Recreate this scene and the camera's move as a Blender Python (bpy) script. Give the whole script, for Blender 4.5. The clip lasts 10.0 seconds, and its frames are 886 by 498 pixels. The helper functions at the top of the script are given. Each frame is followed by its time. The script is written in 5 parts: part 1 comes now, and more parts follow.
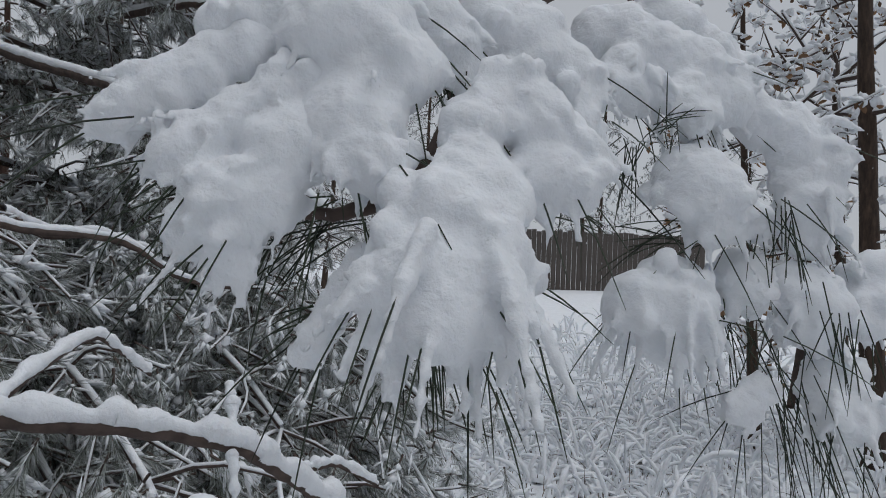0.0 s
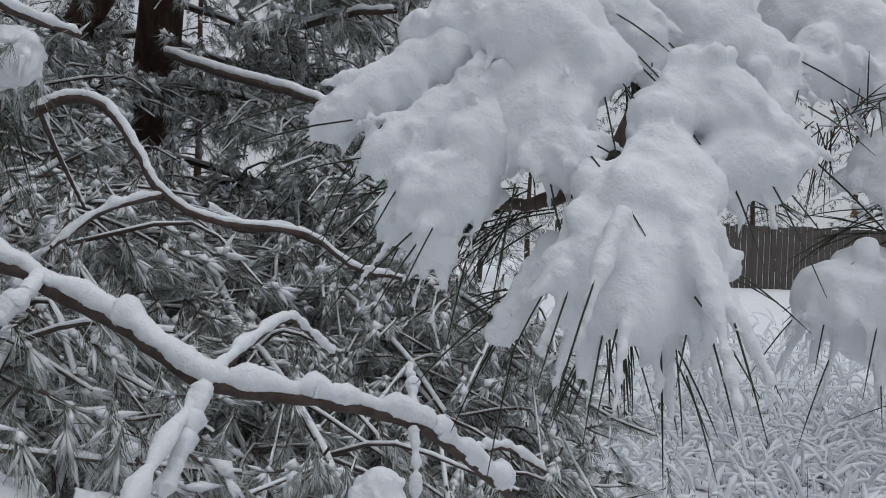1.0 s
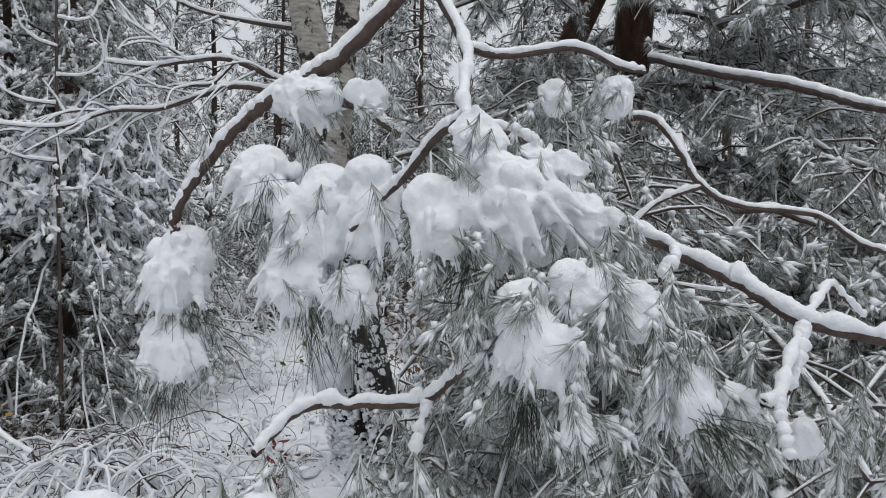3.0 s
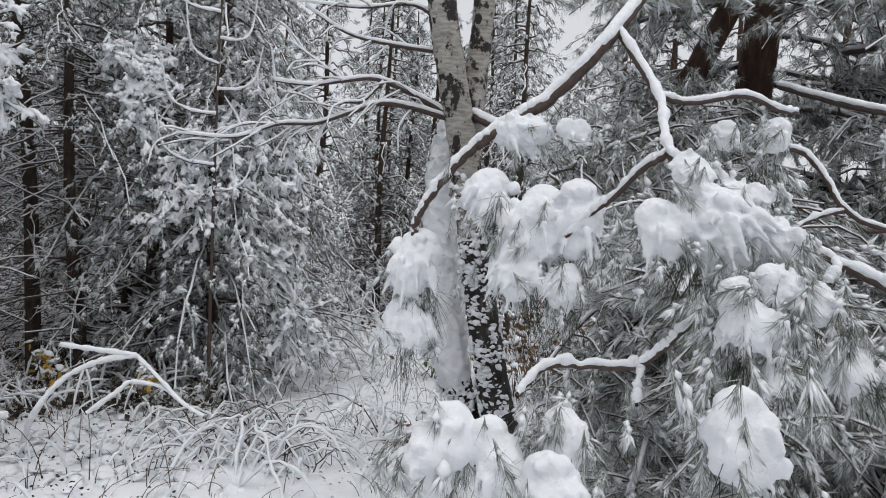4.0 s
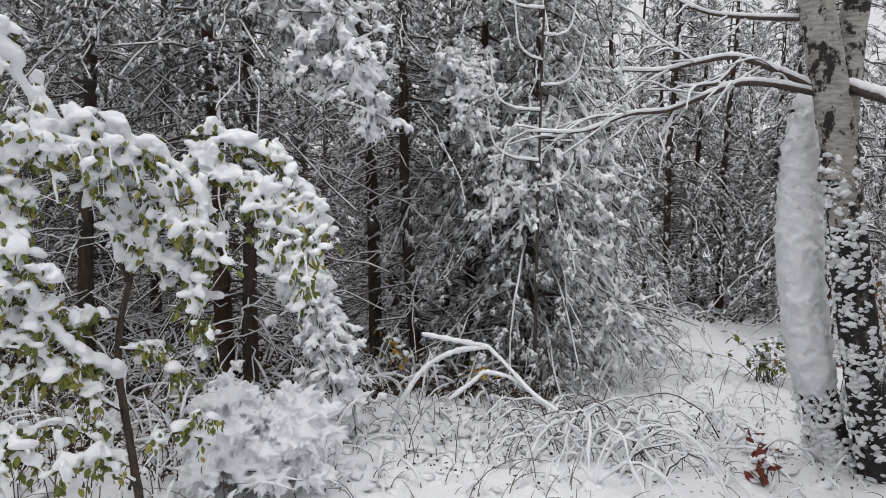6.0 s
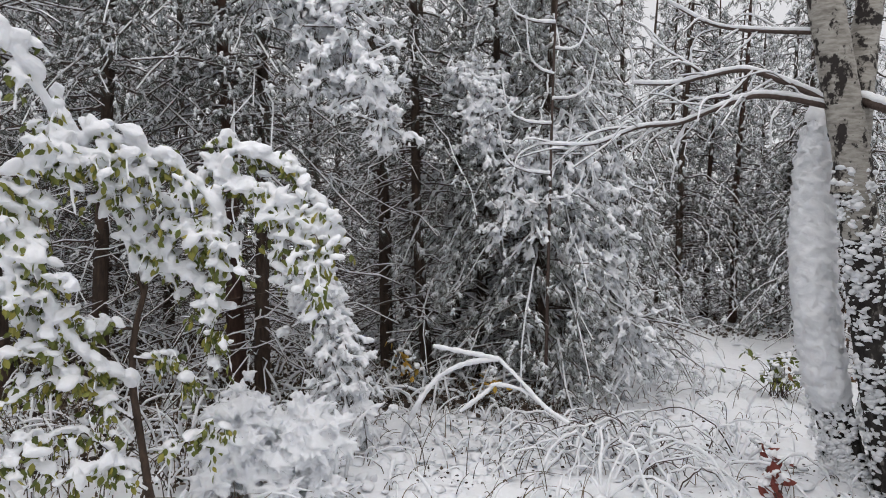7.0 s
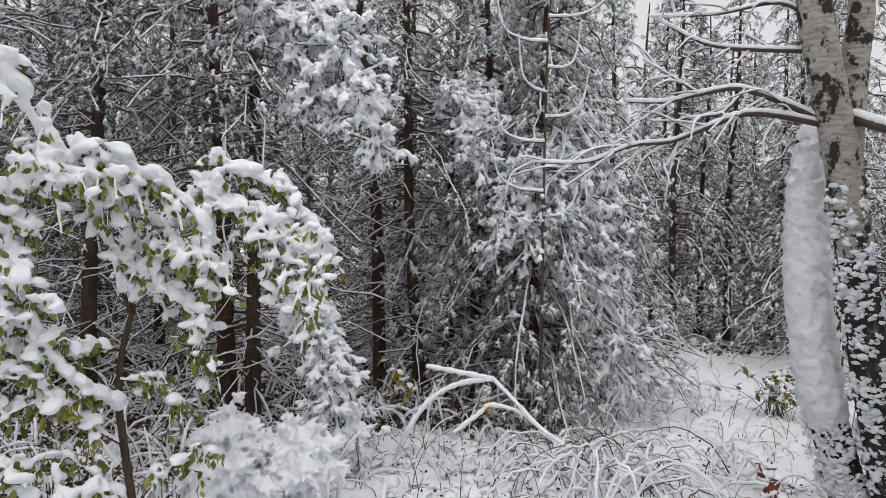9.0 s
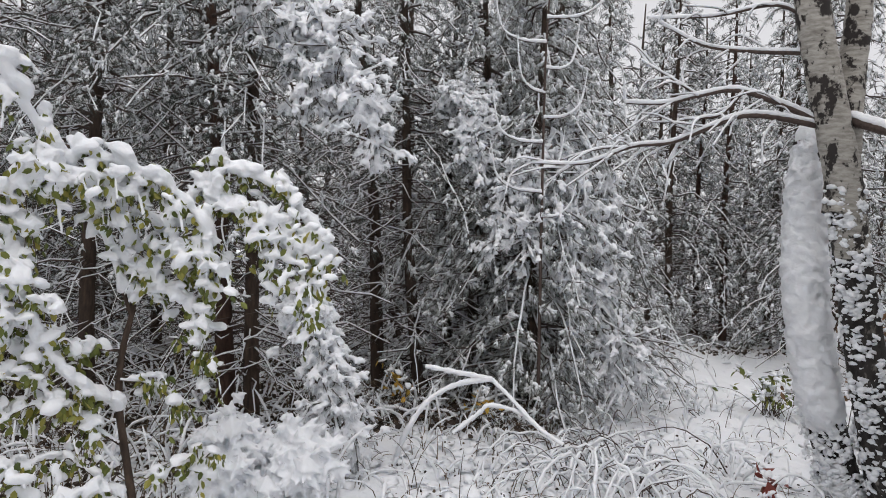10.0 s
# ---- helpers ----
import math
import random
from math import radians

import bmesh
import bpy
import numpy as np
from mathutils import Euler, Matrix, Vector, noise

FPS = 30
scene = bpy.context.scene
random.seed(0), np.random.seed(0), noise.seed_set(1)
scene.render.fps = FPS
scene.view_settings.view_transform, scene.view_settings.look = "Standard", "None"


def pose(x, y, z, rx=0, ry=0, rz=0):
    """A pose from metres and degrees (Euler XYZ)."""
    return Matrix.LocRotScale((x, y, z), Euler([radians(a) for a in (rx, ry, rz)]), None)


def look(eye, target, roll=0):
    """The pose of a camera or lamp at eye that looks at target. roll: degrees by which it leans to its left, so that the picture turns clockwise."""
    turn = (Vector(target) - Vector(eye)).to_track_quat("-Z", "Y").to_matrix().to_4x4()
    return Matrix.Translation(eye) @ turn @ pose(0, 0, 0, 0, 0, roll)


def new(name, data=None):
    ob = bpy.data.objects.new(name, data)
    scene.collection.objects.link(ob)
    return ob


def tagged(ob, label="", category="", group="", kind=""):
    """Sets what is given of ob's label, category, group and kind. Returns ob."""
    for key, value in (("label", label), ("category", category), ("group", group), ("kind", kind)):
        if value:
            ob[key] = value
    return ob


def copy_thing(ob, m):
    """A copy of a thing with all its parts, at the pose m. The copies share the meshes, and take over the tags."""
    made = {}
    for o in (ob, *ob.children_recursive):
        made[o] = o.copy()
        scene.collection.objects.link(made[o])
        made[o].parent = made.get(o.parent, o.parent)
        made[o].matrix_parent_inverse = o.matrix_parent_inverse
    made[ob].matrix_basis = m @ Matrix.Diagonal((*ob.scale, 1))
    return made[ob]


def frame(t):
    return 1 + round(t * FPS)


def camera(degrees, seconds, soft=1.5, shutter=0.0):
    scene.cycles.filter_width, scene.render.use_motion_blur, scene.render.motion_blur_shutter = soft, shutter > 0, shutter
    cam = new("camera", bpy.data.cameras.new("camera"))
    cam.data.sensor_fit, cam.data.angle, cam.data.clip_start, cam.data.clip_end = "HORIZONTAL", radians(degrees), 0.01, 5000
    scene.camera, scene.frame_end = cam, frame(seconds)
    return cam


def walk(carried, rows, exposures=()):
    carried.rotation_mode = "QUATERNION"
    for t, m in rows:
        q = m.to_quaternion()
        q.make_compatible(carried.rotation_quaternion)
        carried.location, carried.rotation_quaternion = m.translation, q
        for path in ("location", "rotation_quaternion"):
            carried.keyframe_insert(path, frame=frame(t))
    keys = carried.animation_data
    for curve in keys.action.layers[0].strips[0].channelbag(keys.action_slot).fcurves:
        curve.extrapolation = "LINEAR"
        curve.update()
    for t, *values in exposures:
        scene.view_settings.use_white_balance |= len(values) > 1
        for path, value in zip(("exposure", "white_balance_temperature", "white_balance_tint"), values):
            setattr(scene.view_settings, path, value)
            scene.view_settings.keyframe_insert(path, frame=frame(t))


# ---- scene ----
cam = camera(66.0, 10.0, soft=1.0)
PATH = [
    (0, (1.002, 0.202, 1.622), (3.001, 0.259, 1.659), 2.5),
    (0.5, (0.994, 0.209, 1.62), (2.977, 0.473, 1.635), 2.8),
    (1, (0.976, 0.218, 1.617), (2.913, 0.717, 1.617), 2.8),
    (1.5, (0.929, 0.234, 1.61), (2.729, 1.105, 1.582), 2.8),
    (2, (0.837, 0.256, 1.611), (2.428, 1.467, 1.544), 2.9),
    (2.5, (0.683, 0.264, 1.604), (2.109, 1.664, 1.533), 2.3),
    (2.7, (0.617, 0.258, 1.619), (1.997, 1.702, 1.522), 2.0),
    (3.8, (0.189, 0.109, 1.614), (1.377, 1.714, 1.504), 3.8),
    (4, (0.046, 0.103, 1.615), (1.189, 1.74, 1.502), 3.9),
    (4.5, (-0.22, 0.18, 1.622), (0.847, 1.867, 1.493), 3.4),
    (5, (-0.327, 0.348, 1.612), (0.624, 2.101, 1.46), 2.6),
    (5.5, (-0.399, 0.503, 1.608), (0.209, 2.4, 1.433), 1.8),
    (6, (-0.476, 0.462, 1.614), (0.005, 2.395, 1.434), 1.6),
    (7.5, (-0.482, 0.446, 1.597), (-0.034, 2.393, 1.486), 1.6),
    (8, (-0.47, 0.462, 1.602), (-0.015, 2.407, 1.511), 1.6),
    (8.5, (-0.469, 0.477, 1.605), (-0.009, 2.421, 1.517), 1.6),
    (9, (-0.47, 0.484, 1.606), (-0.003, 2.427, 1.518), 1.6),
    (9.5, (-0.469, 0.49, 1.609), (0.006, 2.431, 1.521), 1.6),
    (10, (-0.497, 0.486, 1.61), (-0.017, 2.425, 1.522), 1.7),
]
walk(cam, [(t, look(eye, target, roll)) for t, eye, target, roll in PATH],
     [(0, -0.80, 6200, 10), (2.0, -0.46, 6300, 10), (4.0, -0.12, 6450, 11), (5.0, -0.11, 6520, 12), (7.5, -0.03, 6640, 13), (10, -0.03, 6640, 13)])
SKY, SUN = 0.080, 1.6

# ---- world and light: a bright overcast winter sky ----
world = bpy.data.worlds.new("overcast")
scene.world = world
world.use_nodes = True
wn = world.node_tree.nodes
wl = world.node_tree.links
sky = wn.new("ShaderNodeTexSky")
sky.sky_type = "NISHITA"
sky.sun_disc = False
sky.sun_elevation = radians(69)
sky.sun_rotation = radians(206)
cloud = wn.new("ShaderNodeMix")
cloud.data_type = "RGBA"
cloud.inputs[0].default_value = 0.93
wl.new(sky.outputs[0], cloud.inputs[6])
cloud.inputs[7].default_value = (9.8, 10.0, 10.3, 1)
wn["Background"].inputs[1].default_value = SKY
wl.new(cloud.outputs[2], wn["Background"].inputs[0])
sun = new("sun", bpy.data.lights.new("sun", "SUN"))
sun.data.energy, sun.data.angle, sun.data.color = SUN, radians(75), (1.0, 0.985, 0.965)
sun.matrix_world = look((-1.5, -3, 9), (0, 0, 0))


# ---- materials ----
def material(name, rough=0.7, spec=0.4):
    m = bpy.data.materials.new(name)
    m.use_nodes = True
    nt = m.node_tree
    b = nt.nodes["Principled BSDF"]
    b.inputs["Roughness"].default_value = rough
    b.inputs["Specular IOR Level"].default_value = spec
    return m, nt, b


def noise_node(nt, scale, detail=4, rough=0.55, stretch=None):
    n = nt.nodes.new("ShaderNodeTexNoise")
    n.inputs["Scale"].default_value = scale
    n.inputs["Detail"].default_value = detail
    n.inputs["Roughness"].default_value = rough
    c = nt.nodes.new("ShaderNodeTexCoord")
    if stretch:
        mp = nt.nodes.new("ShaderNodeMapping")
        mp.inputs["Scale"].default_value = stretch
        nt.links.new(c.outputs["Object"], mp.inputs[0])
        nt.links.new(mp.outputs[0], n.inputs["Vector"])
    else:
        nt.links.new(c.outputs["Object"], n.inputs["Vector"])
    return n


def ramp(nt, src, *stops):
    r = nt.nodes.new("ShaderNodeValToRGB")
    e = r.color_ramp.elements
    while len(e) < len(stops):
        e.new(0.5)
    for k, (p, c) in zip(e, stops):
        k.position, k.color = p, (*c, 1)
    nt.links.new(src, r.inputs[0])
    return r


def bump(nt, bsdf, src, strength, dist, after=None):
    b = nt.nodes.new("ShaderNodeBump")
    b.inputs["Strength"].default_value = strength
    b.inputs["Distance"].default_value = dist
    nt.links.new(src, b.inputs["Height"])
    if after:
        nt.links.new(after.outputs[0], b.inputs["Normal"])
    nt.links.new(b.outputs[0], bsdf.inputs["Normal"])
    return b


def snow_material(name, grain, lump, tone=(0.86, 0.88, 0.91)):
    m, nt, b = material(name, 0.65, 0.25)
    n = noise_node(nt, lump, 5)
    lo = tuple(c * 0.93 for c in tone)
    r = ramp(nt, n.outputs[0], (0.3, lo), (0.7, tone))
    nt.links.new(r.outputs[0], b.inputs["Base Color"])
    b1 = bump(nt, b, n.outputs[0], 0.6, 0.4 / lump)
    g = noise_node(nt, grain, 3, 0.7)
    bump(nt, b, g.outputs[0], 0.6, 0.4 / grain, b1)
    b.inputs["Subsurface Weight"].default_value = 0.06
    b.inputs["Subsurface Radius"].default_value = (0.012, 0.016, 0.02)
    b.inputs["Subsurface Scale"].default_value = 0.5
    return m


def varied(name, stops, scale, rough=0.75, bumps=0.4, dist=0.003, stretch=None, spec=0.3, per_piece=0.0):
    m, nt, b = material(name, rough, spec)
    n = noise_node(nt, scale, 6, 0.6, stretch)
    src = n.outputs[0]
    if per_piece:
        geo = nt.nodes.new("ShaderNodeNewGeometry")
        mx = nt.nodes.new("ShaderNodeMix")
        mx.inputs[0].default_value = per_piece
        nt.links.new(src, mx.inputs[2])
        nt.links.new(geo.outputs["Random Per Island"], mx.inputs[3])
        src = mx.outputs[0]
    r = ramp(nt, src, *stops)
    nt.links.new(r.outputs[0], b.inputs["Base Color"])
    if bumps:
        bump(nt, b, n.outputs[0], bumps, dist)
    return m


SNOW = snow_material("snow_near", 420, 45)
SNOW_FAR = snow_material("snow_on_trees", 150, 22)
SNOW_GROUND = snow_material("snow_on_ground", 90, 6, (0.85, 0.87, 0.90))
NEEDLE = varied("pine_needle", [(0.2, (0.018, 0.024, 0.016)), (0.8, (0.045, 0.060, 0.036))], 30, 0.5, 0, per_piece=0.7)
FROST = varied("frosted_needle", [(0.15, (0.018, 0.024, 0.018)), (0.45, (0.07, 0.085, 0.07)), (0.7, (0.16, 0.175, 0.168)), (0.92, (0.34, 0.36, 0.355))], 5, 0.7, 0, per_piece=0.65)
RIME = varied("rimed_needle", [(0.1, (0.045, 0.056, 0.042)), (0.34, (0.20, 0.22, 0.19)), (0.6, (0.45, 0.47, 0.455)), (0.9, (0.72, 0.74, 0.75))], 6, 0.7, 0, per_piece=0.7)
BARK = varied("pine_bark", [(0.25, (0.022, 0.017, 0.014)), (0.55, (0.065, 0.045, 0.034)), (0.85, (0.13, 0.085, 0.06))], 9, 0.9, 0.9, 0.012, (3, 3, 0.8))
RED_BARK = varied("red_pine_bark", [(0.25, (0.024, 0.015, 0.012)), (0.55, (0.075, 0.043, 0.032)), (0.85, (0.15, 0.088, 0.06))], 9, 0.9, 0.9, 0.012, (3, 3, 0.8))
TWIG = varied("twig_bark", [(0.2, (0.035, 0.026, 0.024)), (0.8, (0.13, 0.095, 0.08))], 60, 0.85, 0.6, 0.002)
DRY = varied("dry_stem", [(0.2, (0.05, 0.035, 0.028)), (0.8, (0.20, 0.15, 0.10))], 20, 0.85, 0, per_piece=0.6)
GREEN_LEAF = varied("green_leaf", [(0.1, (0.07, 0.095, 0.022)), (0.6, (0.17, 0.19, 0.045)), (0.95, (0.34, 0.29, 0.06))], 8, 0.6, 0, per_piece=0.75)
YELLOW_LEAF = varied("yellow_leaf", [(0.1, (0.35, 0.20, 0.04)), (0.9, (0.62, 0.42, 0.08))], 8, 0.6, 0, per_piece=0.7)
BROWN_LEAF = varied("brown_leaf", [(0.1, (0.10, 0.055, 0.03)), (0.9, (0.32, 0.19, 0.10))], 8, 0.7, 0, per_piece=0.7)
LITTER = varied("leaf_litter", [(0.1, (0.022, 0.017, 0.014)), (0.7, (0.07, 0.05, 0.036)), (0.95, (0.16, 0.11, 0.07))], 8, 0.85, 0, per_piece=0.7)
RED_LEAF = varied("red_oak_leaf", [(0.1, (0.13, 0.03, 0.025)), (0.9, (0.28, 0.07, 0.05))], 30, 0.6, 0)
BOARD = varied("weathered_board", [(0.2, (0.055, 0.048, 0.044)), (0.8, (0.12, 0.105, 0.095))], 6, 0.85, 0.4, 0.004, (6, 6, 0.6))
STONE = varied("dark_stone", [(0.2, (0.06, 0.06, 0.06)), (0.8, (0.22, 0.22, 0.21))], 14, 0.9, 0.8, 0.02)


def birch_material():
    m, nt, b = material("birch_bark", 0.75, 0.3)
    fine = noise_node(nt, 14, 5, 0.6, (1, 1, 4))
    white = ramp(nt, fine.outputs[0], (0.28, (0.20, 0.185, 0.16)), (0.62, (0.46, 0.44, 0.40)))
    big = noise_node(nt, 8.0, 6, 0.68, (1.2, 1.2, 1.0))
    spot = ramp(nt, big.outputs[0], (0.505, (0, 0, 0)), (0.54, (1, 1, 1)))
    mix = nt.nodes.new("ShaderNodeMix")
    mix.data_type = "RGBA"
    nt.links.new(spot.outputs[0], mix.inputs[0])
    nt.links.new(white.outputs[0], mix.inputs[6])
    mix.inputs[7].default_value = (0.035, 0.030, 0.028, 1)
    nt.links.new(mix.outputs[2], b.inputs["Base Color"])
    b1 = bump(nt, b, fine.outputs[0], 0.5, 0.006)
    bump(nt, b, spot.outputs[0], 0.6, 0.012, b1)
    return m


BIRCH = birch_material()
BIRCH_DARK = varied("cracked_birch_bark", [(0.3, (0.018, 0.016, 0.015)), (0.6, (0.05, 0.045, 0.042)), (0.75, (0.30, 0.28, 0.25))], 12, 0.9, 1.0, 0.02, (1.6, 1.6, 0.7))


# ---- mesh helpers ----
class Mesh:
    """Gathers vertices and triangles or quads, and links them as one mesh object."""

    def __init__(self):
        self.v, self.f, self.n = [], [], 0

    def add(self, v, f):
        if len(v):
            self.v.append(np.asarray(v, float))
            self.f.append(np.asarray(f, int) + self.n)
            self.n += len(v)

    def link(self, name, mat, parent=None, label="", smooth=True, kind=""):
        me = bpy.data.meshes.new(name)
        if not self.v:
            self.add([(0, 0, 0), (0.001, 0, 0), (0, 0.001, 0)], [(0, 1, 2)])
        v = np.concatenate(self.v)
        me.vertices.add(len(v))
        me.vertices.foreach_set("co", v.ravel())
        loops = np.concatenate([f.ravel() for f in self.f])
        sizes = np.concatenate([np.full(len(f), f.shape[1]) for f in self.f])
        me.loops.add(len(loops))
        me.loops.foreach_set("vertex_index", loops)
        me.polygons.add(len(sizes))
        me.polygons.foreach_set("loop_start", np.r_[0, np.cumsum(sizes)[:-1]])
        me.polygons.foreach_set("use_smooth", np.full(len(sizes), smooth))
        me.update(calc_edges=True)
        me.validate()
        me.materials.append(mat)
        ob = new(name, me)
        if parent:
            ob.parent = parent
        return tagged(ob, label, kind=kind)


def smooth_line(pts, per=6):
    """A Catmull-Rom line through the points."""
    p = np.array([tuple(q) for q in pts], float)
    if len(p) < 3:
        return np.array([p[0] + (p[-1] - p[0]) * k / per for k in range(per + 1)])
    p = np.vstack([2 * p[0] - p[1], p, 2 * p[-1] - p[-2]])
    out = []
    for i in range(1, len(p) - 2):
        for k in range(per):
            t = k / per
            a, b, c, d = p[i - 1:i + 3]
            out.append(0.5 * (2 * b + (c - a) * t + (2 * a - 5 * b + 4 * c - d) * t * t + (3 * b - a - 3 * c + d) * t ** 3))
    out.append(p[-2])
    return np.array(out)


def tube(line, radii, sides=6, wob=0.0, rng=None, flat=1.0):
    """Vertices and quads of a tube along a line; flat squeezes it in height."""
    line = np.asarray(line, float)
    n = len(line)
    radii = np.broadcast_to(radii, n) if np.ndim(radii) else np.full(n, radii)
    t = np.gradient(line, axis=0)
    t /= np.linalg.norm(t, axis=1)[:, None] + 1e-9
    ref = np.array([0, 0, 1.0])
    if np.abs(t[:, 2]).max() > 0.93:
        # one axis for the whole tube, so that it does not twist on itself
        worst = np.abs(t).max(0)
        ref = np.eye(3)[int(worst.argmin())]
    s = np.cross(t, ref)
    s /= np.linalg.norm(s, axis=1)[:, None] + 1e-9
    u = np.cross(s, t)
    a = np.arange(sides) * 2 * math.pi / sides
    r = np.repeat(radii[:, None], sides, 1)
    if wob:
        r = r * (1 + wob * rng.uniform(-1, 1, r.shape))
    v = line[:, None] + r[..., None] * (np.cos(a)[None, :, None] * s[:, None] + flat * np.sin(a)[None, :, None] * u[:, None])
    i = np.arange(n - 1)[:, None] * sides
    j = np.arange(sides)[None]
    k = (j + 1) % sides
    f = np.stack([i + j, i + k, i + k + sides, i + j + sides], -1).reshape(-1, 4)
    return v.reshape(-1, 3), f


def roughen(v, amount, scale):
    """Push vertices about with noise, to give bark and wind-packed snow their relief."""
    out = []
    for p in v:
        q = Vector(p) * scale
        out.append(np.array(p) + amount * (np.array(noise.noise_vector(q)) + 0.5 * np.array(noise.noise_vector(q * 2.7))))
    return np.array(out)


def ico(sub):
    bm = bmesh.new()
    bmesh.ops.create_icosphere(bm, subdivisions=sub, radius=1)
    v = np.array([p.co[:] for p in bm.verts])
    f = np.array([[p.index for p in q.verts] for q in bm.faces])
    bm.free()
    return v, f


ICO1, ICO2, ICO3 = ico(1), ico(2), ico(3)
OCTA = (np.array([(1, 0, 0), (-1, 0, 0), (0, 1, 0), (0, -1, 0), (0, 0, 1), (0, 0, -1)], float) * 1.15,
        np.array([(0, 2, 4), (2, 1, 4), (1, 3, 4), (3, 0, 4), (2, 0, 5), (1, 2, 5), (3, 1, 5), (0, 3, 5)]))


def frames_along(d):
    """Right-handed frames whose x axis runs along each direction and whose z axis leans up."""
    d = d / (np.linalg.norm(d, axis=1)[:, None] + 1e-9)
    up = np.where(np.abs(d[:, 2:3]) > 0.95, (1.0, 0, 0), (0, 0, 1.0))
    s = np.cross(up, d)
    s /= np.linalg.norm(s, axis=1)[:, None] + 1e-9
    return np.stack([d, s, np.cross(d, s)], -1)


def lumps(mesh, at, d, size, rng, base=ICO1, rough=0.25):
    """Irregular snow lumps: one at each place, stretched along its direction."""
    if not len(at):
        return
    v, f = base
    n = len(at)
    k1, k2 = rng.normal(size=(2, n, 3)) * 1.5
    wave = np.sin(np.einsum("vj,nj->nv", v, k1 * 1.3) + rng.uniform(0, 6, (n, 1))) + 0.7 * np.sin(np.einsum("vj,nj->nv", v, k2 * 2.4) + rng.uniform(0, 6, (n, 1)))
    loc = v[None] * (1 + 0.24 * wave[..., None] + rough * 0.6 * rng.uniform(-1, 1, (n, len(v), 1))) * np.asarray(size)[:, None, :]
    loc[..., 2] = np.where(loc[..., 2] < 0, loc[..., 2] * 0.55, loc[..., 2])
    w = np.einsum("nij,nvj->nvi", frames_along(d), loc) + np.asarray(at)[:, None]
    mesh.add(w.reshape(-1, 3), (f[None] + np.arange(n)[:, None, None] * len(v)).reshape(-1, f.shape[1]))


def stars(mesh, at, d, length, rng, fingers=6, spread=0.6, fat=0.17, body=0.30):
    """Snow on the tips of shoots: a small body from which short pointed fingers splay and droop."""
    n = len(at)
    if not n:
        return
    v, f = OCTA
    d = d / (np.linalg.norm(d, axis=1)[:, None] + 1e-9)
    length = np.broadcast_to(np.asarray(length, float).reshape(-1, 1), (n, 1))
    for _ in range(fingers):
        e = d + rng.normal(size=(n, 3)) * spread - np.array([0, 0, 0.25])
        e /= np.linalg.norm(e, axis=1)[:, None]
        ln = length * rng.uniform(0.55, 1.1, (n, 1))
        size = np.concatenate([ln * 0.5, ln * fat * rng.uniform(0.7, 1.3, (n, 1)), ln * fat * rng.uniform(0.7, 1.3, (n, 1))], 1)
        w = np.einsum("nij,nvj->nvi", frames_along(e), v[None] * size[:, None]) + (at + e * ln * 0.45)[:, None]
        mesh.add(w.reshape(-1, 3), (f[None] + np.arange(n)[:, None, None] * len(v)).reshape(-1, 3))
    lumps(mesh, at + (0, 0, 0.006), d, length * np.array([body * 1.2, body, body * 0.75]) * rng.uniform(0.6, 1.25, (n, 1)), rng, OCTA, 0.3)


def blades(mesh, at, d, length, width, rng):
    """Flat tapering needles."""
    n = len(at)
    if not n:
        return
    d = d / (np.linalg.norm(d, axis=1)[:, None] + 1e-9)
    s = np.cross(d, rng.normal(size=(n, 3)))
    s /= np.linalg.norm(s, axis=1)[:, None] + 1e-9
    length = np.asarray(length).reshape(-1, 1)
    sag = np.array([0, 0, -1.0]) * length * 0.12
    v = np.stack([at + s * width, at - s * width, at + d * length + sag], 1)
    f = np.arange(n)[:, None] * 3 + np.arange(3)[None]
    mesh.add(v.reshape(-1, 3), f)


def ground_z(x, y):
    x, y = np.asarray(x, float), np.asarray(y, float)
    rise = 2.0 * np.tanh(np.maximum(x - 9, 0) / 28) / (1 + np.exp((y - 9) * 0.8))
    return -0.03 - 0.045 * 8 * np.tanh(x / 8) - 0.025 * 10 * np.tanh(y / 10) + rise


def thing(name, at, label, category, group="", kind=""):
    e = new(name)
    e.location = at
    return tagged(e, label, category, group, kind)


def settle(ob, parent):
    """Put a part that was built in world places under its thing."""
    ob.parent = parent
    ob.location = -Vector(parent.location)
    return ob


